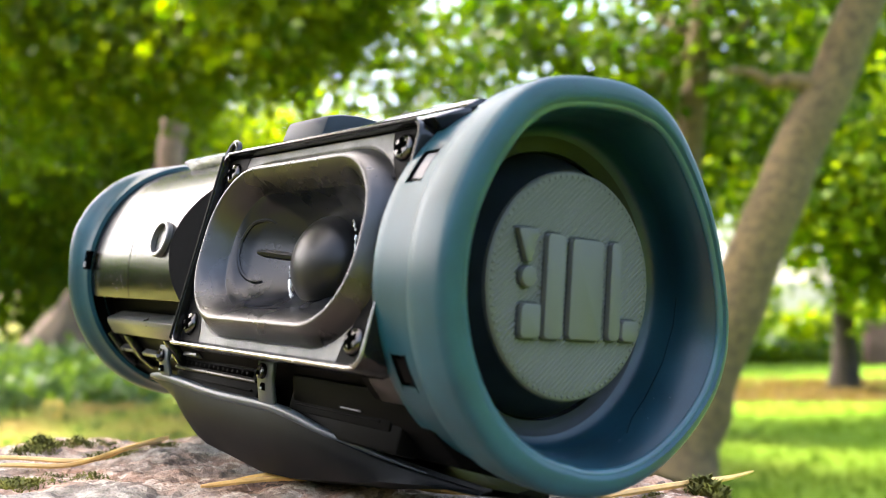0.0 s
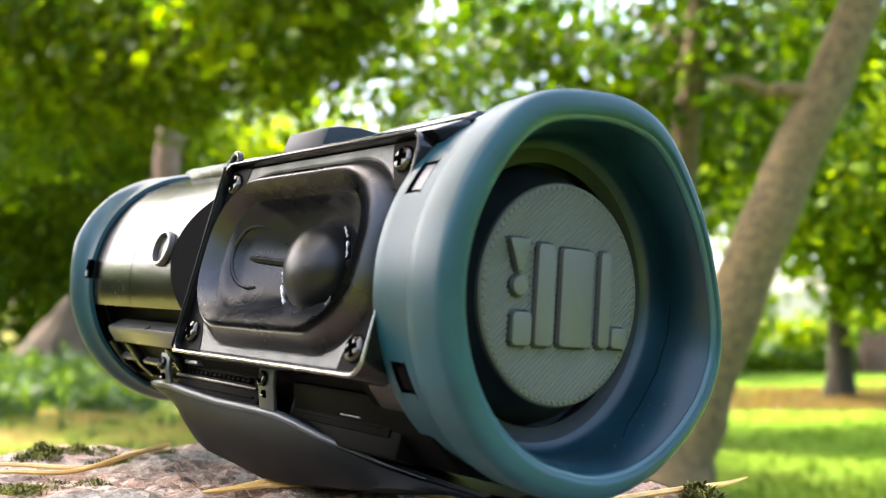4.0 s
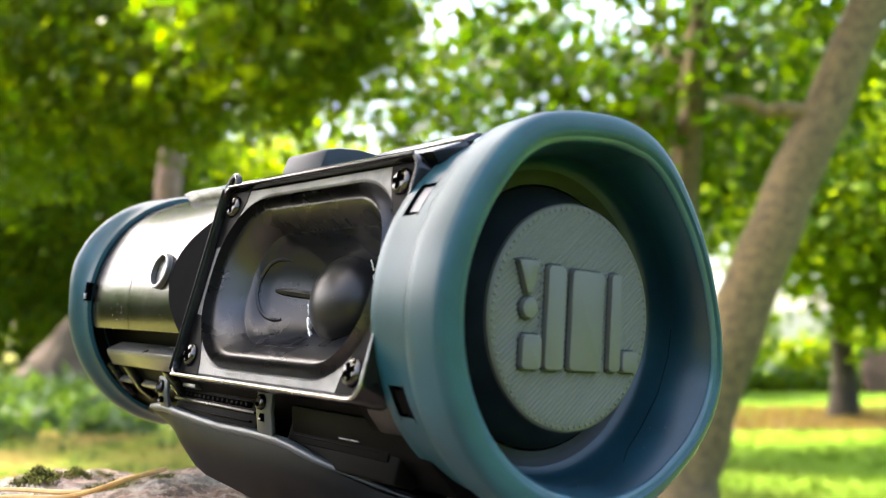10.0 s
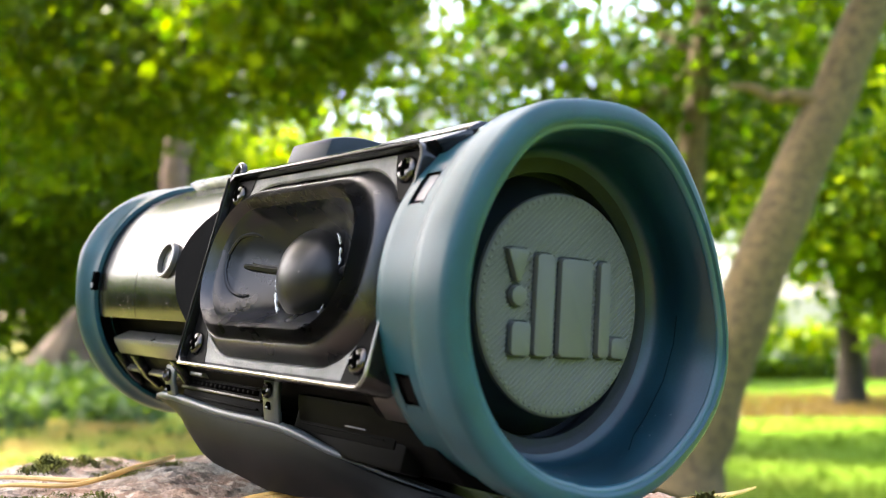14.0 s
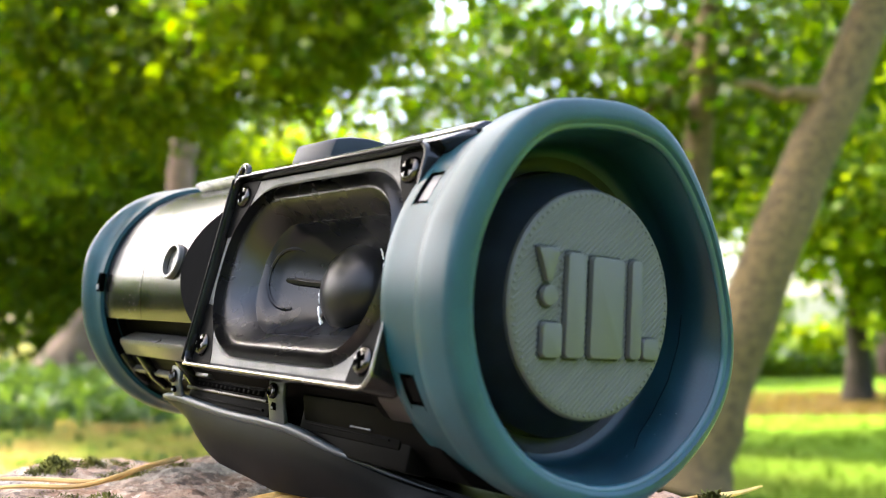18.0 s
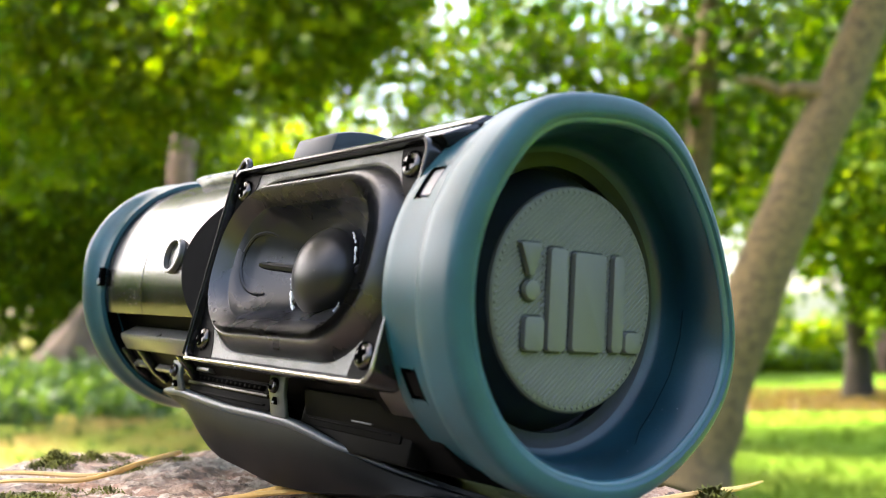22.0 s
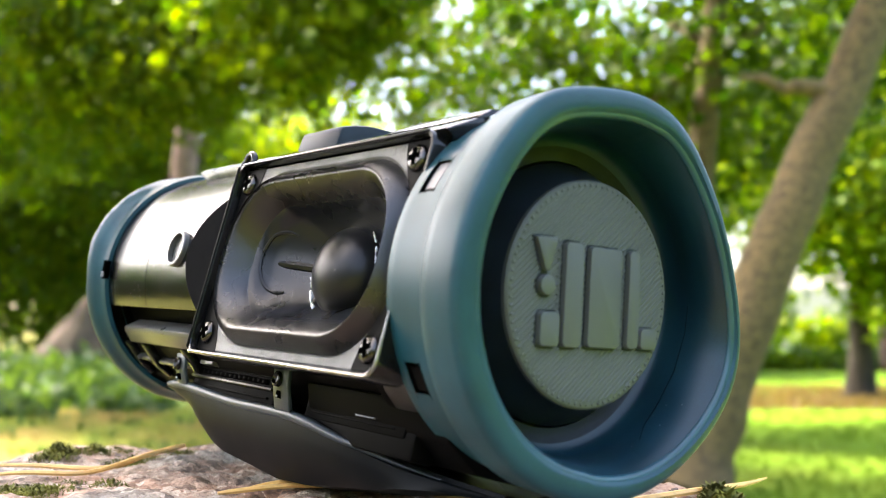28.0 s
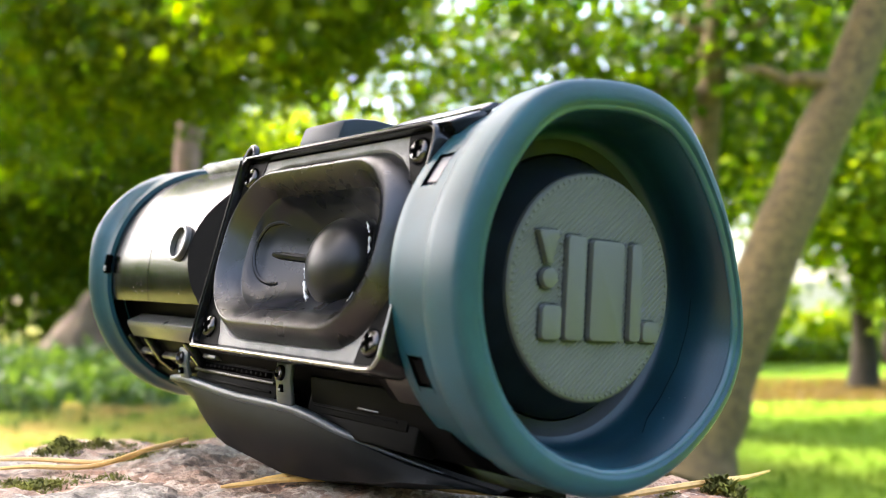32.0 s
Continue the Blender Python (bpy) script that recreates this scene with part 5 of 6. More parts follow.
def needle(points, radius, label="dry straw-coloured pine needle lying on the stone", level=False):
    """A dry needle through places (ahead, side, lift over the stone)."""
    pts = [spot(a, s, lift) if level else Vector(stone_spot(a, s, lift)) for a, s, lift in points]
    org = pts[0].copy()
    fine = []
    for i in range(len(pts) - 1):
        p0, p1, p2, p3 = pts[max(0, i - 1)], pts[i], pts[i + 1], pts[min(len(pts) - 1, i + 2)]
        for k in range(6):
            t = k / 6
            fine.append(0.5 * ((2 * p1) + (p2 - p0) * t + (2 * p0 - 5 * p1 + 4 * p2 - p3) * t * t + (3 * p1 - p0 - 3 * p2 + p3) * t ** 3) - org)
    fine.append(pts[-1] - org)
    n = len(fine)
    tap = [min(1, 0.55 + 6 * i / n) * min(1, 0.25 + 2.2 * (1 - i / (n - 1))) for i in range(n)]
    ob = part("pine_needle", tube([tuple(p) for p in fine], radius, 6, taper=tap), NEEDLE, None, scale=1)
    ob.location = org
    return tagged(ob, label, "pine needle", "pine needles on the stone")


needle([(0.365, -0.101, 0.002), (0.337, -0.106, 0.003), (0.322, -0.116, 0.003), (0.325, -0.150, 0.0025), (0.32, -0.19, 0.002)], 0.0008)
needle([(0.366, -0.1015, 0.002), (0.330, -0.1045, 0.004), (0.306, -0.115, 0.0025), (0.300, -0.136, 0.002), (0.298, -0.17, 0.002)], 0.0008)
needle([(0.276, -0.059, 0.002), (0.284, -0.040, 0.003), (0.281, -0.020, 0.003), (0.272, 0.0, 0.002), (0.268, 0.02, 0.002)], 0.0009)
needle([(0.272, -0.066, 0.0015), (0.279, -0.045, 0.002), (0.277, -0.022, 0.002), (0.266, 0.0, 0.002)], 0.0008)
needle([(0.288, -0.036, 0.002), (0.285, -0.018, 0.003), (0.274, -0.004, 0.002)], 0.0007)
needle([(0.272, 0.040, 0.7525), (0.279, 0.052, 0.7530), (0.292, 0.070, 0.7532), (0.312, 0.090, 0.7520), (0.330, 0.1035, 0.7515)], 0.0010, "dry straw-coloured pine needle jutting from the stone", level=True)
needle([(0.270, 0.036, 0.0015), (0.268, 0.046, 0.0015), (0.262, 0.056, 0.001)], 0.0008)
needle([(0.287, 0.002, 0.0), (0.286, 0.0025, 0.004), (0.285, 0.004, 0.0085)], 0.0006, "short upright straw stub")
needle([(0.286, 0.006, 0.0), (0.286, 0.0052, 0.004), (0.285, 0.0050, 0.0075)], 0.0006, "short upright straw stub")


# ---- what moves: the badge, the cone and the rubber between them and their rims ----
def motions():
    badge_rows = [
        (0, pose(0.0000, 0, 0)), (1.5, pose(0.0000, 0, 0)), (1.6, pose(-0.0000, 0, 0)), (1.7, pose(0.0001, 0, 0)), (1.8, pose(-0.0065, 0, 0)),
        (1.9, pose(-0.0009, 0, 0)), (2, pose(-0.0015, 0, 0)), (2.1, pose(0.0018, 0, 0)), (2.2, pose(-0.0014, 0, 0)), (2.3, pose(-0.0019, 0, 0)),
        (2.4, pose(-0.0019, 0, 0)), (2.5, pose(0.0035, 0, 0)), (2.6, pose(-0.0037, 0, 0)), (2.7, pose(0.0054, 0, 0)), (2.8, pose(-0.0027, 0, 0)),
        (2.9, pose(0.0048, 0, 0)), (3, pose(-0.0040, 0, 0)), (3.1, pose(0.0034, 0, 0)), (3.2, pose(-0.0034, 0, 0)), (3.3, pose(-0.0020, 0, 0)),
        (3.4, pose(0.0013, 0, 0)), (3.5, pose(-0.0008, 0, 0)), (3.6, pose(-0.0009, 0, 0)), (3.7, pose(-0.0015, 0, 0)), (3.8, pose(0.0018, 0, 0)),
        (3.9, pose(-0.0014, 0, 0)), (4, pose(-0.0019, 0, 0)), (4.1, pose(-0.0019, 0, 0)), (4.2, pose(0.0035, 0, 0)), (4.3, pose(-0.0037, 0, 0)),
        (4.4, pose(0.0054, 0, 0)), (4.5, pose(-0.0027, 0, 0)), (4.6, pose(0.0048, 0, 0)), (4.7, pose(-0.0040, 0, 0)), (4.8, pose(0.0034, 0, 0)),
        (4.9, pose(-0.0034, 0, 0)), (5, pose(-0.0020, 0, 0)), (5.1, pose(0.0013, 0, 0)), (5.2, pose(-0.0008, 0, 0)), (5.3, pose(-0.0020, 0, 0)),
        (5.4, pose(0.0013, 0, 0)), (5.5, pose(-0.0033, 0, 0)), (5.6, pose(-0.0005, 0, 0)), (5.7, pose(0.0012, 0, 0)), (5.8, pose(0.0026, 0, 0)),
        (5.9, pose(-0.0022, 0, 0)), (6, pose(-0.0027, 0, 0)), (6.1, pose(0.0020, 0, 0)), (6.2, pose(-0.0008, 0, 0)), (6.3, pose(0.0003, 0, 0)),
        (6.4, pose(-0.0004, 0, 0)), (6.5, pose(0.0016, 0, 0)), (6.6, pose(-0.0007, 0, 0)), (6.7, pose(-0.0054, 0, 0)), (6.8, pose(-0.0047, 0, 0)),
        (6.9, pose(-0.0030, 0, 0)), (7, pose(-0.0022, 0, 0)), (7.1, pose(-0.0039, 0, 0)), (7.2, pose(0.0050, 0, 0)), (7.3, pose(0.0038, 0, 0)),
        (7.4, pose(0.0023, 0, 0)), (7.5, pose(0.0004, 0, 0)), (7.6, pose(-0.0063, 0, 0)), (7.7, pose(0.0024, 0, 0)), (7.8, pose(0.0047, 0, 0)),
        (7.9, pose(0.0048, 0, 0)), (8, pose(0.0040, 0, 0)), (8.1, pose(0.0040, 0, 0)), (8.2, pose(-0.0007, 0, 0)), (8.3, pose(-0.0044, 0, 0)),
        (8.4, pose(-0.0023, 0, 0)), (8.5, pose(-0.0003, 0, 0)), (8.6, pose(-0.0000, 0, 0)), (8.7, pose(0.0020, 0, 0)), (8.8, pose(0.0037, 0, 0)),
        (8.9, pose(0.0042, 0, 0)), (9, pose(0.0052, 0, 0)), (9.1, pose(0.0028, 0, 0)), (9.2, pose(-0.0031, 0, 0)), (9.3, pose(-0.0014, 0, 0)),
        (9.4, pose(0.0027, 0, 0)), (9.5, pose(0.0014, 0, 0)), (9.6, pose(-0.0027, 0, 0)), (9.7, pose(0.0036, 0, 0)), (9.8, pose(0.0030, 0, 0)),
        (9.9, pose(-0.0011, 0, 0)), (10, pose(0.0015, 0, 0)), (10.1, pose(0.0021, 0, 0)), (10.2, pose(-0.0024, 0, 0)), (10.3, pose(-0.0003, 0, 0)),
        (10.4, pose(0.0000, 0, 0)), (10.5, pose(-0.0002, 0, 0)), (10.6, pose(-0.0038, 0, 0)), (10.7, pose(-0.0001, 0, 0)), (10.8, pose(0.0031, 0, 0)),
        (10.9, pose(0.0001, 0, 0)), (11, pose(-0.0004, 0, 0)), (11.1, pose(-0.0002, 0, 0)), (11.2, pose(-0.0001, 0, 0)), (11.3, pose(-0.0002, 0, 0)),
        (11.4, pose(-0.0002, 0, 0)), (11.5, pose(0.0012, 0, 0)), (11.6, pose(0.0041, 0, 0)), (11.7, pose(-0.0041, 0, 0)), (11.8, pose(0.0028, 0, 0)),
        (11.9, pose(-0.0017, 0, 0)), (12, pose(0.0039, 0, 0)), (12.1, pose(-0.0027, 0, 0)), (12.2, pose(0.0022, 0, 0)), (12.3, pose(-0.0019, 0, 0)),
        (12.4, pose(0.0007, 0, 0)), (12.5, pose(-0.0025, 0, 0)), (12.6, pose(0.0014, 0, 0)), (12.7, pose(-0.0008, 0, 0)), (12.8, pose(0.0037, 0, 0)),
        (12.9, pose(-0.0031, 0, 0)), (13, pose(-0.0018, 0, 0)), (13.1, pose(0.0014, 0, 0)), (13.2, pose(0.0012, 0, 0)), (13.3, pose(-0.0007, 0, 0)),
        (13.4, pose(0.0024, 0, 0)), (13.5, pose(-0.0022, 0, 0)), (13.6, pose(0.0036, 0, 0)), (13.7, pose(-0.0032, 0, 0)), (13.8, pose(0.0028, 0, 0)),
        (13.9, pose(0.0017, 0, 0)), (14, pose(-0.0037, 0, 0)), (14.1, pose(0.0013, 0, 0)), (14.2, pose(0.0009, 0, 0)), (14.3, pose(-0.0017, 0, 0)),
        (14.4, pose(-0.0048, 0, 0)), (14.5, pose(0.0036, 0, 0)), (14.6, pose(0.0014, 0, 0)), (14.7, pose(-0.0008, 0, 0)), (14.8, pose(0.0037, 0, 0)),
        (14.9, pose(-0.0031, 0, 0)), (15, pose(-0.0018, 0, 0)), (15.1, pose(0.0014, 0, 0)), (15.2, pose(0.0012, 0, 0)), (15.3, pose(-0.0007, 0, 0)),
        (15.4, pose(0.0024, 0, 0)), (15.5, pose(-0.0022, 0, 0)), (15.6, pose(0.0036, 0, 0)), (15.7, pose(-0.0032, 0, 0)), (15.8, pose(0.0028, 0, 0)),
        (15.9, pose(0.0017, 0, 0)), (16, pose(-0.0037, 0, 0)), (16.1, pose(0.0013, 0, 0)), (16.2, pose(0.0009, 0, 0)), (16.3, pose(-0.0017, 0, 0)),
        (16.4, pose(-0.0048, 0, 0)), (16.5, pose(-0.0033, 0, 0)), (16.6, pose(-0.0020, 0, 0)), (16.7, pose(-0.0008, 0, 0)),
        (16.8, pose(0.0063, 0, 0)), (16.9, pose(-0.0027, 0, 0)), (17, pose(-0.0045, 0, 0)), (17.1, pose(-0.0043, 0, 0)), (17.2, pose(0.0017, 0, 0)),
        (17.3, pose(0.0052, 0, 0)), (17.4, pose(0.0006, 0, 0)), (17.5, pose(-0.0015, 0, 0)), (17.6, pose(-0.0018, 0, 0)), (17.7, pose(-0.0030, 0, 0)),
        (17.8, pose(-0.0029, 0, 0)), (17.9, pose(-0.0013, 0, 0)), (18, pose(0.0048, 0, 0)), (18.1, pose(0.0050, 0, 0)), (18.2, pose(0.0037, 0, 0)),
        (18.3, pose(0.0032, 0, 0)), (18.4, pose(0.0018, 0, 0)), (18.5, pose(0.0004, 0, 0)), (18.6, pose(-0.0010, 0, 0)), (18.7, pose(0.0052, 0, 0)),
        (18.8, pose(0.0031, 0, 0)), (18.9, pose(-0.0012, 0, 0)), (19, pose(-0.0026, 0, 0)), (19.1, pose(0.0002, 0, 0)), (19.2, pose(0.0000, 0, 0)),
        (19.3, pose(-0.0026, 0, 0)), (19.4, pose(0.0021, 0, 0)), (19.5, pose(0.0043, 0, 0)), (19.6, pose(-0.0007, 0, 0)), (19.7, pose(-0.0051, 0, 0)),
        (19.8, pose(0.0043, 0, 0)), (19.9, pose(-0.0010, 0, 0)), (20, pose(0.0005, 0, 0)), (20.1, pose(0.0002, 0, 0)), (20.2, pose(0.0004, 0, 0)),
        (20.3, pose(-0.0032, 0, 0)), (20.4, pose(0.0002, 0, 0)), (20.5, pose(0.0041, 0, 0)), (20.6, pose(0.0004, 0, 0)), (20.7, pose(0.0004, 0, 0)),
        (20.8, pose(0.0002, 0, 0)), (20.9, pose(0.0005, 0, 0)), (21, pose(0.0004, 0, 0)), (21.1, pose(0.0004, 0, 0)), (21.2, pose(0.0011, 0, 0)),
        (21.3, pose(0.0050, 0, 0)), (21.4, pose(-0.0035, 0, 0)), (21.5, pose(0.0039, 0, 0)), (21.6, pose(-0.0015, 0, 0)), (21.7, pose(0.0043, 0, 0)),
        (21.8, pose(-0.0024, 0, 0)), (21.9, pose(0.0023, 0, 0)), (22, pose(-0.0013, 0, 0)), (22.1, pose(0.0017, 0, 0)), (22.2, pose(-0.0017, 0, 0)),
        (22.3, pose(0.0017, 0, 0)), (22.4, pose(0.0003, 0, 0)), (22.5, pose(0.0012, 0, 0)), (22.6, pose(0.0010, 0, 0)), (22.7, pose(-0.0057, 0, 0)),
        (22.8, pose(-0.0018, 0, 0)), (22.9, pose(0.0042, 0, 0)), (23, pose(-0.0034, 0, 0)), (23.1, pose(0.0035, 0, 0)), (23.2, pose(-0.0028, 0, 0)),
        (23.3, pose(0.0039, 0, 0)), (23.4, pose(-0.0016, 0, 0)), (23.5, pose(0.0035, 0, 0)), (23.6, pose(0.0065, 0, 0)), (23.7, pose(-0.0011, 0, 0)),
        (23.8, pose(0.0029, 0, 0)), (23.9, pose(-0.0001, 0, 0)), (24, pose(-0.0024, 0, 0)), (24.1, pose(0.0033, 0, 0)), (24.2, pose(0.0037, 0, 0)),
        (24.3, pose(-0.0012, 0, 0)), (24.4, pose(-0.0018, 0, 0)), (24.5, pose(0.0004, 0, 0)), (24.6, pose(-0.0042, 0, 0)), (24.7, pose(0.0011, 0, 0)),
        (24.8, pose(0.0039, 0, 0)), (24.9, pose(-0.0003, 0, 0)), (25, pose(-0.0015, 0, 0)), (25.1, pose(-0.0006, 0, 0)), (25.2, pose(0.0033, 0, 0)),
        (25.3, pose(0.0001, 0, 0)), (25.4, pose(-0.0020, 0, 0)), (25.5, pose(0.0011, 0, 0)), (25.6, pose(0.0065, 0, 0)), (25.7, pose(-0.0011, 0, 0)),
        (25.8, pose(0.0029, 0, 0)), (25.9, pose(-0.0001, 0, 0)), (26, pose(-0.0024, 0, 0)), (26.1, pose(0.0033, 0, 0)), (26.2, pose(0.0037, 0, 0)),
        (26.3, pose(-0.0012, 0, 0)), (26.4, pose(-0.0018, 0, 0)), (26.5, pose(0.0004, 0, 0)), (26.6, pose(-0.0042, 0, 0)), (26.7, pose(0.0011, 0, 0)),
        (26.8, pose(0.0039, 0, 0)), (26.9, pose(-0.0003, 0, 0)), (27, pose(-0.0015, 0, 0)), (27.1, pose(-0.0006, 0, 0)), (27.2, pose(0.0033, 0, 0)),
        (27.3, pose(0.0001, 0, 0)), (27.4, pose(-0.0020, 0, 0)), (27.5, pose(-0.0035, 0, 0)), (27.6, pose(0.0022, 0, 0)), (27.7, pose(0.0056, 0, 0)),
        (27.8, pose(0.0049, 0, 0)), (27.9, pose(0.0033, 0, 0)), (28, pose(0.0020, 0, 0)), (28.1, pose(0.0008, 0, 0)), (28.2, pose(-0.0006, 0, 0)),
        (28.3, pose(-0.0013, 0, 0)), (28.4, pose(-0.0010, 0, 0)), (28.5, pose(0.0020, 0, 0)), (28.6, pose(-0.0030, 0, 0)),
        (28.7, pose(-0.0000, 0, 0)), (28.8, pose(0.0038, 0, 0)), (28.9, pose(0.0048, 0, 0)), (29, pose(-0.0009, 0, 0)), (29.1, pose(0.0031, 0, 0)),
        (29.2, pose(0.0013, 0, 0)), (29.3, pose(-0.0016, 0, 0)), (29.4, pose(0.0025, 0, 0)), (29.5, pose(0.0021, 0, 0)), (29.6, pose(-0.0025, 0, 0)),
        (29.7, pose(-0.0000, 0, 0)), (29.8, pose(0.0003, 0, 0)), (29.9, pose(0.0011, 0, 0)), (30, pose(-0.0028, 0, 0)), (30.1, pose(-0.0022, 0, 0)),
        (30.2, pose(0.0022, 0, 0)), (30.3, pose(0.0007, 0, 0)), (30.4, pose(0.0001, 0, 0)), (30.5, pose(0.0003, 0, 0)), (30.6, pose(0.0005, 0, 0)),
        (30.7, pose(0.0004, 0, 0)), (30.8, pose(0.0005, 0, 0)), (30.9, pose(-0.0023, 0, 0)), (31, pose(0.0015, 0, 0)), (31.1, pose(-0.0016, 0, 0)),
        (31.2, pose(0.0035, 0, 0)), (31.3, pose(-0.0011, 0, 0)), (31.4, pose(0.0015, 0, 0)), (31.5, pose(-0.0014, 0, 0)), (31.6, pose(0.0026, 0, 0)),
        (31.7, pose(-0.0002, 0, 0)), (31.8, pose(0.0028, 0, 0)), (31.9, pose(-0.0011, 0, 0)), (32, pose(0.0018, 0, 0)),
    ]
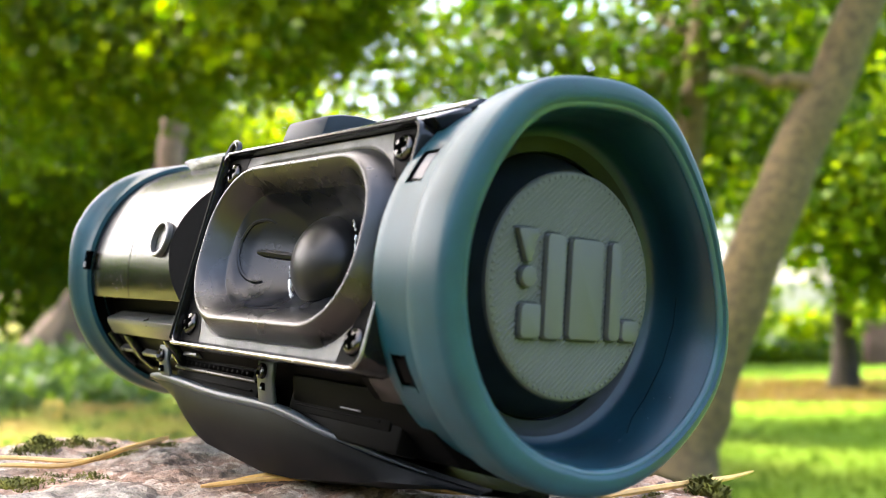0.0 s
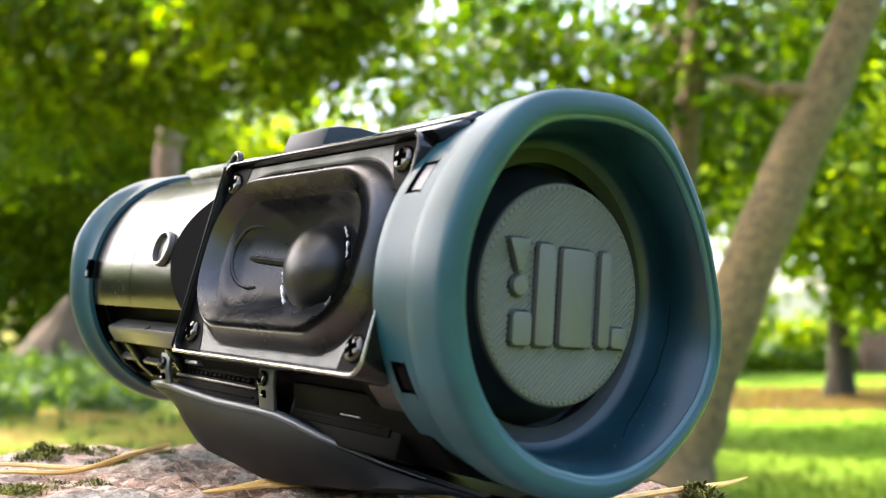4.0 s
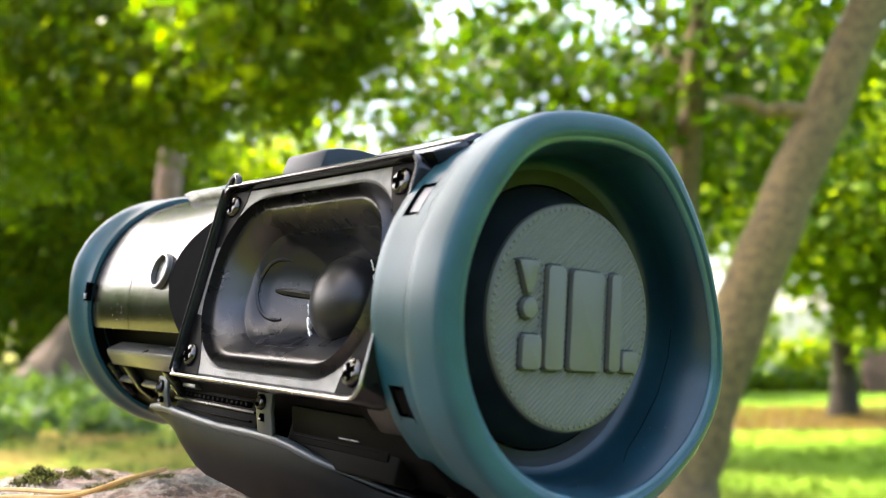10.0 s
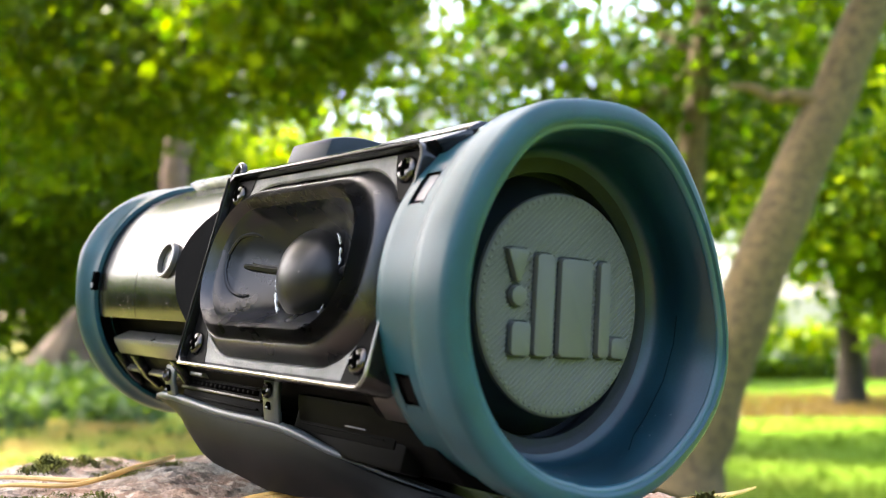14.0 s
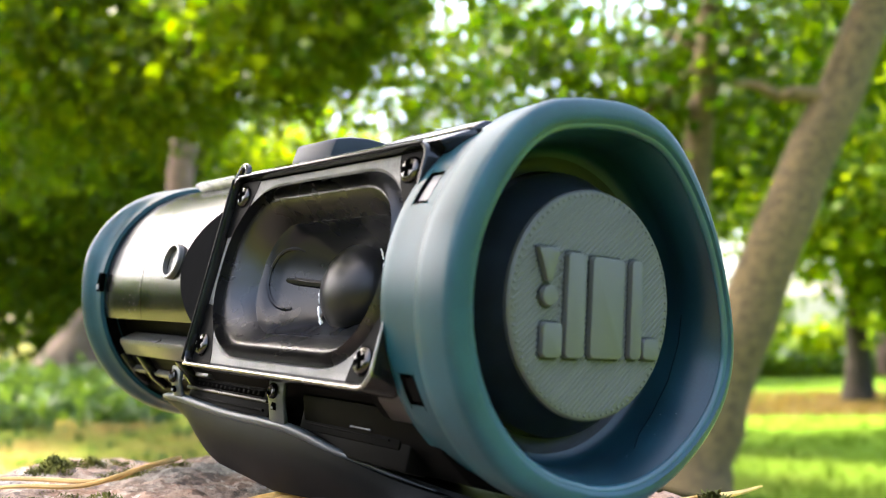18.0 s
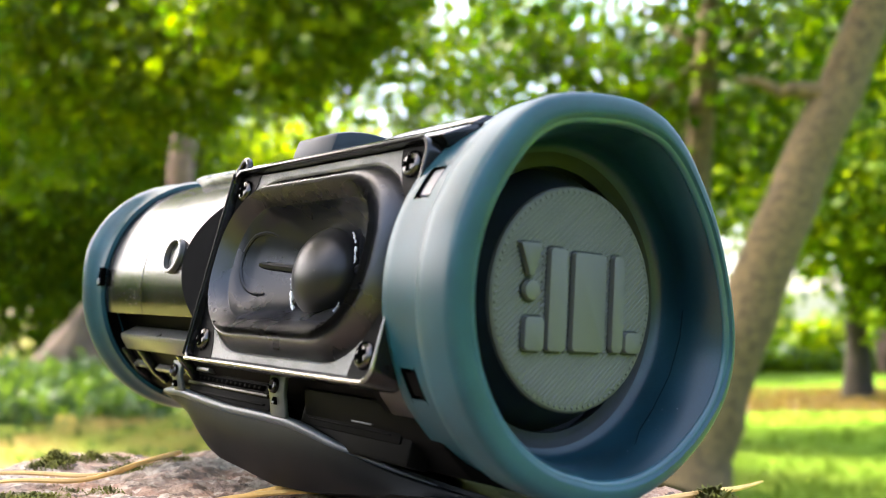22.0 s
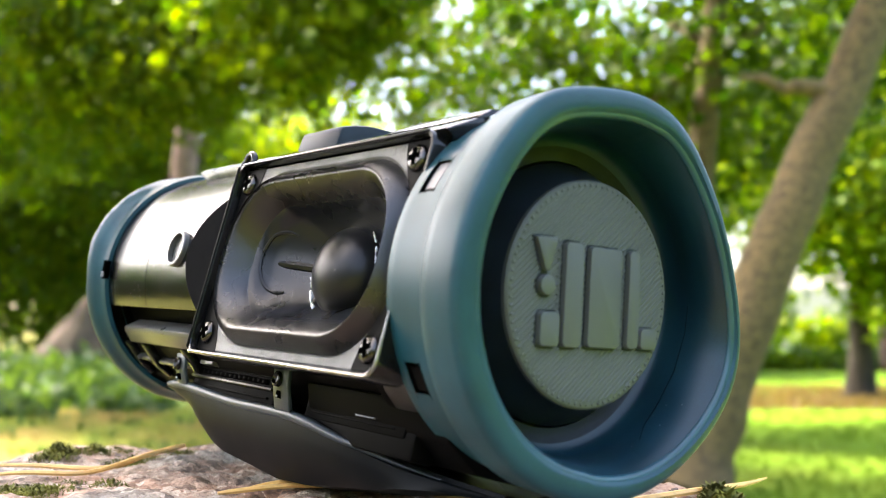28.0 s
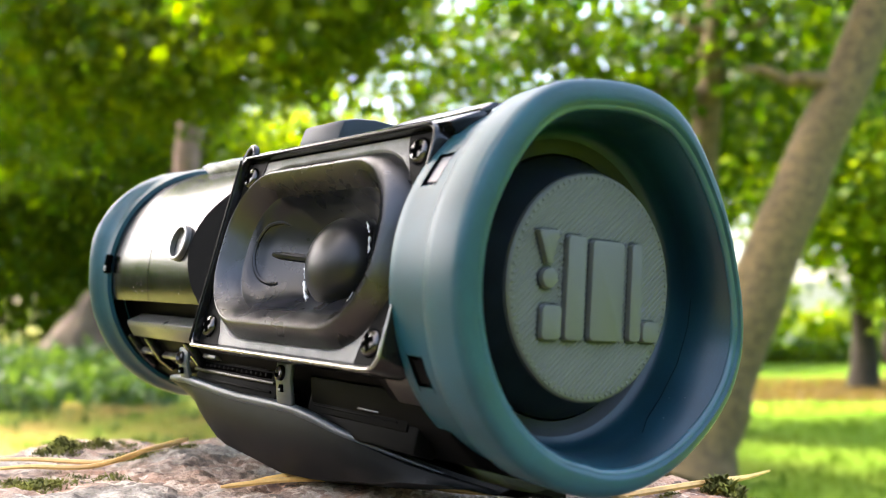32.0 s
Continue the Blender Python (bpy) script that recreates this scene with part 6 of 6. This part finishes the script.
    cone_rows = [
        (0, pose(0, 0.0000, 0)), (1.5, pose(0, 0.0000, 0)), (1.6, pose(0, -0.0000, 0)), (1.7, pose(0, 0.0002, 0)), (1.8, pose(0, -0.0063, 0)),
        (1.9, pose(0, -0.0013, 0)), (2, pose(0, -0.0061, 0)), (2.1, pose(0, 0.0026, 0)), (2.2, pose(0, -0.0021, 0)), (2.3, pose(0, -0.0027, 0)),
        (2.4, pose(0, -0.0028, 0)), (2.5, pose(0, 0.0061, 0)), (2.6, pose(0, -0.0053, 0)), (2.7, pose(0, 0.0071, 0)), (2.8, pose(0, -0.0039, 0)),
        (2.9, pose(0, 0.0069, 0)), (3, pose(0, -0.0056, 0)), (3.1, pose(0, 0.0049, 0)), (3.2, pose(0, -0.0049, 0)), (3.3, pose(0, -0.0029, 0)),
        (3.4, pose(0, 0.0019, 0)), (3.5, pose(0, -0.0012, 0)), (3.6, pose(0, -0.0013, 0)), (3.7, pose(0, -0.0065, 0)), (3.8, pose(0, 0.0026, 0)),
        (3.9, pose(0, -0.0021, 0)), (4, pose(0, -0.0027, 0)), (4.1, pose(0, -0.0028, 0)), (4.2, pose(0, 0.0061, 0)), (4.3, pose(0, -0.0053, 0)),
        (4.4, pose(0, 0.0071, 0)), (4.5, pose(0, -0.0039, 0)), (4.6, pose(0, 0.0069, 0)), (4.7, pose(0, -0.0056, 0)), (4.8, pose(0, 0.0049, 0)),
        (4.9, pose(0, -0.0049, 0)), (5, pose(0, -0.0029, 0)), (5.1, pose(0, 0.0019, 0)), (5.2, pose(0, -0.0012, 0)), (5.3, pose(0, -0.0029, 0)),
        (5.4, pose(0, 0.0019, 0)), (5.5, pose(0, -0.0048, 0)), (5.6, pose(0, -0.0007, 0)), (5.7, pose(0, 0.0018, 0)), (5.8, pose(0, 0.0038, 0)),
        (5.9, pose(0, -0.0031, 0)), (6, pose(0, -0.0051, 0)), (6.1, pose(0, 0.0028, 0)), (6.2, pose(0, -0.0012, 0)), (6.3, pose(0, 0.0004, 0)),
        (6.4, pose(0, -0.0005, 0)), (6.5, pose(0, 0.0024, 0)), (6.6, pose(0, -0.0010, 0)), (6.7, pose(0, -0.0063, 0)), (6.8, pose(0, -0.0063, 0)),
        (6.9, pose(0, -0.0043, 0)), (7, pose(0, -0.0047, 0)), (7.1, pose(0, -0.0056, 0)), (7.2, pose(0, 0.0071, 0)), (7.3, pose(0, 0.0055, 0)),
        (7.4, pose(0, 0.0033, 0)), (7.5, pose(0, 0.0006, 0)), (7.6, pose(0, -0.0056, 0)), (7.7, pose(0, 0.0034, 0)), (7.8, pose(0, 0.0067, 0)),
        (7.9, pose(0, 0.0070, 0)), (8, pose(0, 0.0066, 0)), (8.1, pose(0, 0.0057, 0)), (8.2, pose(0, -0.0009, 0)), (8.3, pose(0, -0.0063, 0)),
        (8.4, pose(0, -0.0032, 0)), (8.5, pose(0, -0.0004, 0)), (8.6, pose(0, -0.0000, 0)), (8.7, pose(0, 0.0029, 0)), (8.8, pose(0, 0.0054, 0)),
        (8.9, pose(0, 0.0061, 0)), (9, pose(0, 0.0061, 0)), (9.1, pose(0, 0.0041, 0)), (9.2, pose(0, -0.0044, 0)), (9.3, pose(0, -0.0019, 0)),
        (9.4, pose(0, 0.0039, 0)), (9.5, pose(0, 0.0020, 0)), (9.6, pose(0, -0.0040, 0)), (9.7, pose(0, 0.0052, 0)), (9.8, pose(0, 0.0043, 0)),
        (9.9, pose(0, -0.0016, 0)), (10, pose(0, 0.0065, 0)), (10.1, pose(0, 0.0031, 0)), (10.2, pose(0, -0.0034, 0)), (10.3, pose(0, -0.0004, 0)),
        (10.4, pose(0, 0.0000, 0)), (10.5, pose(0, -0.0003, 0)), (10.6, pose(0, -0.0054, 0)), (10.7, pose(0, -0.0001, 0)), (10.8, pose(0, 0.0045, 0)),
        (10.9, pose(0, 0.0002, 0)), (11, pose(0, 0.0002, 0)), (11.1, pose(0, -0.0003, 0)), (11.2, pose(0, -0.0001, 0)), (11.3, pose(0, -0.0003, 0)),
        (11.4, pose(0, -0.0003, 0)), (11.5, pose(0, 0.0017, 0)), (11.6, pose(0, 0.0060, 0)), (11.7, pose(0, -0.0059, 0)), (11.8, pose(0, 0.0040, 0)),
        (11.9, pose(0, -0.0024, 0)), (12, pose(0, 0.0071, 0)), (12.1, pose(0, -0.0039, 0)), (12.2, pose(0, 0.0032, 0)), (12.3, pose(0, -0.0027, 0)),
        (12.4, pose(0, 0.0010, 0)), (12.5, pose(0, -0.0036, 0)), (12.6, pose(0, 0.0020, 0)), (12.7, pose(0, -0.0011, 0)), (12.8, pose(0, 0.0053, 0)),
        (12.9, pose(0, -0.0044, 0)), (13, pose(0, 0.0024, 0)), (13.1, pose(0, 0.0021, 0)), (13.2, pose(0, 0.0017, 0)), (13.3, pose(0, -0.0010, 0)),
        (13.4, pose(0, 0.0034, 0)), (13.5, pose(0, -0.0032, 0)), (13.6, pose(0, 0.0052, 0)), (13.7, pose(0, -0.0046, 0)), (13.8, pose(0, 0.0040, 0)),
        (13.9, pose(0, 0.0024, 0)), (14, pose(0, -0.0061, 0)), (14.1, pose(0, 0.0018, 0)), (14.2, pose(0, 0.0013, 0)), (14.3, pose(0, -0.0025, 0)),
        (14.4, pose(0, -0.0063, 0)), (14.5, pose(0, 0.0052, 0)), (14.6, pose(0, 0.0020, 0)), (14.7, pose(0, -0.0011, 0)), (14.8, pose(0, 0.0053, 0)),
        (14.9, pose(0, -0.0044, 0)), (15, pose(0, 0.0027, 0)), (15.1, pose(0, 0.0021, 0)), (15.2, pose(0, 0.0017, 0)), (15.3, pose(0, -0.0010, 0)),
        (15.4, pose(0, 0.0034, 0)), (15.5, pose(0, -0.0032, 0)), (15.6, pose(0, 0.0052, 0)), (15.7, pose(0, -0.0046, 0)), (15.8, pose(0, 0.0040, 0)),
        (15.9, pose(0, 0.0024, 0)), (16, pose(0, -0.0058, 0)), (16.1, pose(0, 0.0018, 0)), (16.2, pose(0, 0.0013, 0)), (16.3, pose(0, -0.0025, 0)),
        (16.4, pose(0, -0.0063, 0)), (16.5, pose(0, -0.0047, 0)), (16.6, pose(0, -0.0029, 0)), (16.7, pose(0, -0.0011, 0)),
        (16.8, pose(0, 0.0071, 0)), (16.9, pose(0, -0.0039, 0)), (17, pose(0, -0.0060, 0)), (17.1, pose(0, -0.0062, 0)), (17.2, pose(0, 0.0024, 0)),
        (17.3, pose(0, 0.0071, 0)), (17.4, pose(0, 0.0009, 0)), (17.5, pose(0, -0.0022, 0)), (17.6, pose(0, -0.0026, 0)), (17.7, pose(0, -0.0043, 0)),
        (17.8, pose(0, -0.0042, 0)), (17.9, pose(0, -0.0018, 0)), (18, pose(0, 0.0065, 0)), (18.1, pose(0, 0.0071, 0)), (18.2, pose(0, 0.0054, 0)),
        (18.3, pose(0, 0.0046, 0)), (18.4, pose(0, 0.0026, 0)), (18.5, pose(0, 0.0005, 0)), (18.6, pose(0, -0.0015, 0)), (18.7, pose(0, 0.0071, 0)),
        (18.8, pose(0, 0.0045, 0)), (18.9, pose(0, -0.0017, 0)), (19, pose(0, -0.0049, 0)), (19.1, pose(0, 0.0002, 0)), (19.2, pose(0, 0.0000, 0)),
        (19.3, pose(0, -0.0037, 0)), (19.4, pose(0, 0.0030, 0)), (19.5, pose(0, 0.0062, 0)), (19.6, pose(0, -0.0010, 0)), (19.7, pose(0, -0.0063, 0)),
        (19.8, pose(0, 0.0062, 0)), (19.9, pose(0, -0.0015, 0)), (20, pose(0, 0.0004, 0)), (20.1, pose(0, 0.0003, 0)), (20.2, pose(0, 0.0005, 0)),
        (20.3, pose(0, -0.0046, 0)), (20.4, pose(0, 0.0003, 0)), (20.5, pose(0, 0.0059, 0)), (20.6, pose(0, 0.0005, 0)), (20.7, pose(0, 0.0005, 0)),
        (20.8, pose(0, 0.0003, 0)), (20.9, pose(0, 0.0008, 0)), (21, pose(0, 0.0006, 0)), (21.1, pose(0, 0.0005, 0)), (21.2, pose(0, 0.0016, 0)),
        (21.3, pose(0, 0.0071, 0)), (21.4, pose(0, -0.0051, 0)), (21.5, pose(0, 0.0056, 0)), (21.6, pose(0, -0.0021, 0)), (21.7, pose(0, 0.0063, 0)),
        (21.8, pose(0, -0.0035, 0)), (21.9, pose(0, 0.0033, 0)), (22, pose(0, -0.0031, 0)), (22.1, pose(0, 0.0025, 0)), (22.2, pose(0, -0.0024, 0)),
        (22.3, pose(0, 0.0025, 0)), (22.4, pose(0, 0.0004, 0)), (22.5, pose(0, 0.0017, 0)), (22.6, pose(0, 0.0014, 0)), (22.7, pose(0, -0.0063, 0)),
        (22.8, pose(0, -0.0027, 0)), (22.9, pose(0, 0.0060, 0)), (23, pose(0, -0.0052, 0)), (23.1, pose(0, 0.0051, 0)), (23.2, pose(0, -0.0040, 0)),
        (23.3, pose(0, 0.0056, 0)), (23.4, pose(0, -0.0023, 0)), (23.5, pose(0, 0.0050, 0)), (23.6, pose(0, 0.0063, 0)), (23.7, pose(0, -0.0017, 0)),
        (23.8, pose(0, 0.0042, 0)), (23.9, pose(0, -0.0001, 0)), (24, pose(0, -0.0067, 0)), (24.1, pose(0, 0.0048, 0)), (24.2, pose(0, 0.0054, 0)),
        (24.3, pose(0, -0.0017, 0)), (24.4, pose(0, -0.0026, 0)), (24.5, pose(0, 0.0005, 0)), (24.6, pose(0, -0.0061, 0)), (24.7, pose(0, 0.0016, 0)),
        (24.8, pose(0, 0.0057, 0)), (24.9, pose(0, -0.0004, 0)), (25, pose(0, -0.0054, 0)), (25.1, pose(0, -0.0009, 0)), (25.2, pose(0, 0.0047, 0)),
        (25.3, pose(0, 0.0001, 0)), (25.4, pose(0, -0.0030, 0)), (25.5, pose(0, 0.0017, 0)), (25.6, pose(0, 0.0063, 0)), (25.7, pose(0, -0.0017, 0)),
        (25.8, pose(0, 0.0042, 0)), (25.9, pose(0, -0.0001, 0)), (26, pose(0, -0.0061, 0)), (26.1, pose(0, 0.0048, 0)), (26.2, pose(0, 0.0054, 0)),
        (26.3, pose(0, -0.0017, 0)), (26.4, pose(0, -0.0026, 0)), (26.5, pose(0, 0.0005, 0)), (26.6, pose(0, -0.0061, 0)), (26.7, pose(0, 0.0016, 0)),
        (26.8, pose(0, 0.0057, 0)), (26.9, pose(0, -0.0004, 0)), (27, pose(0, -0.0054, 0)), (27.1, pose(0, -0.0009, 0)), (27.2, pose(0, 0.0047, 0)),
        (27.3, pose(0, 0.0001, 0)), (27.4, pose(0, -0.0030, 0)), (27.5, pose(0, -0.0050, 0)), (27.6, pose(0, 0.0032, 0)), (27.7, pose(0, 0.0071, 0)),
        (27.8, pose(0, 0.0070, 0)), (27.9, pose(0, 0.0047, 0)), (28, pose(0, 0.0020, 0)), (28.1, pose(0, 0.0011, 0)), (28.2, pose(0, -0.0009, 0)),
        (28.3, pose(0, -0.0019, 0)), (28.4, pose(0, -0.0014, 0)), (28.5, pose(0, 0.0029, 0)), (28.6, pose(0, -0.0043, 0)),
        (28.7, pose(0, -0.0000, 0)), (28.8, pose(0, 0.0055, 0)), (28.9, pose(0, 0.0070, 0)), (29, pose(0, -0.0038, 0)), (29.1, pose(0, 0.0045, 0)),
        (29.2, pose(0, 0.0018, 0)), (29.3, pose(0, -0.0024, 0)), (29.4, pose(0, 0.0037, 0)), (29.5, pose(0, 0.0031, 0)), (29.6, pose(0, -0.0036, 0)),
        (29.7, pose(0, -0.0000, 0)), (29.8, pose(0, 0.0005, 0)), (29.9, pose(0, 0.0015, 0)), (30, pose(0, -0.0052, 0)), (30.1, pose(0, -0.0032, 0)),
        (30.2, pose(0, 0.0032, 0)), (30.3, pose(0, 0.0010, 0)), (30.4, pose(0, 0.0002, 0)), (30.5, pose(0, 0.0004, 0)), (30.6, pose(0, 0.0007, 0)),
        (30.7, pose(0, 0.0006, 0)), (30.8, pose(0, 0.0007, 0)), (30.9, pose(0, -0.0033, 0)), (31, pose(0, 0.0042, 0)), (31.1, pose(0, -0.0023, 0)),
        (31.2, pose(0, 0.0051, 0)), (31.3, pose(0, -0.0017, 0)), (31.4, pose(0, 0.0021, 0)), (31.5, pose(0, -0.0021, 0)), (31.6, pose(0, 0.0038, 0)),
        (31.7, pose(0, -0.0003, 0)), (31.8, pose(0, 0.0041, 0)), (31.9, pose(0, -0.0016, 0)), (32, pose(0, -0.0009, 0)),
    ]
    walk(radiator, badge_rows)
    walk(cone_holder, cone_rows)
    for share, ring in radiator_rings:
        walk(ring, [(t, pose(share * m.translation.x, 0, 0)) for t, m in badge_rows])
    for share, ring in surround_rings:
        walk(ring, [(t, pose(0, MM * (surround_profile(share, m.translation.y / MM) - surround_profile(share)), 0)) for t, m in cone_rows])


motions()
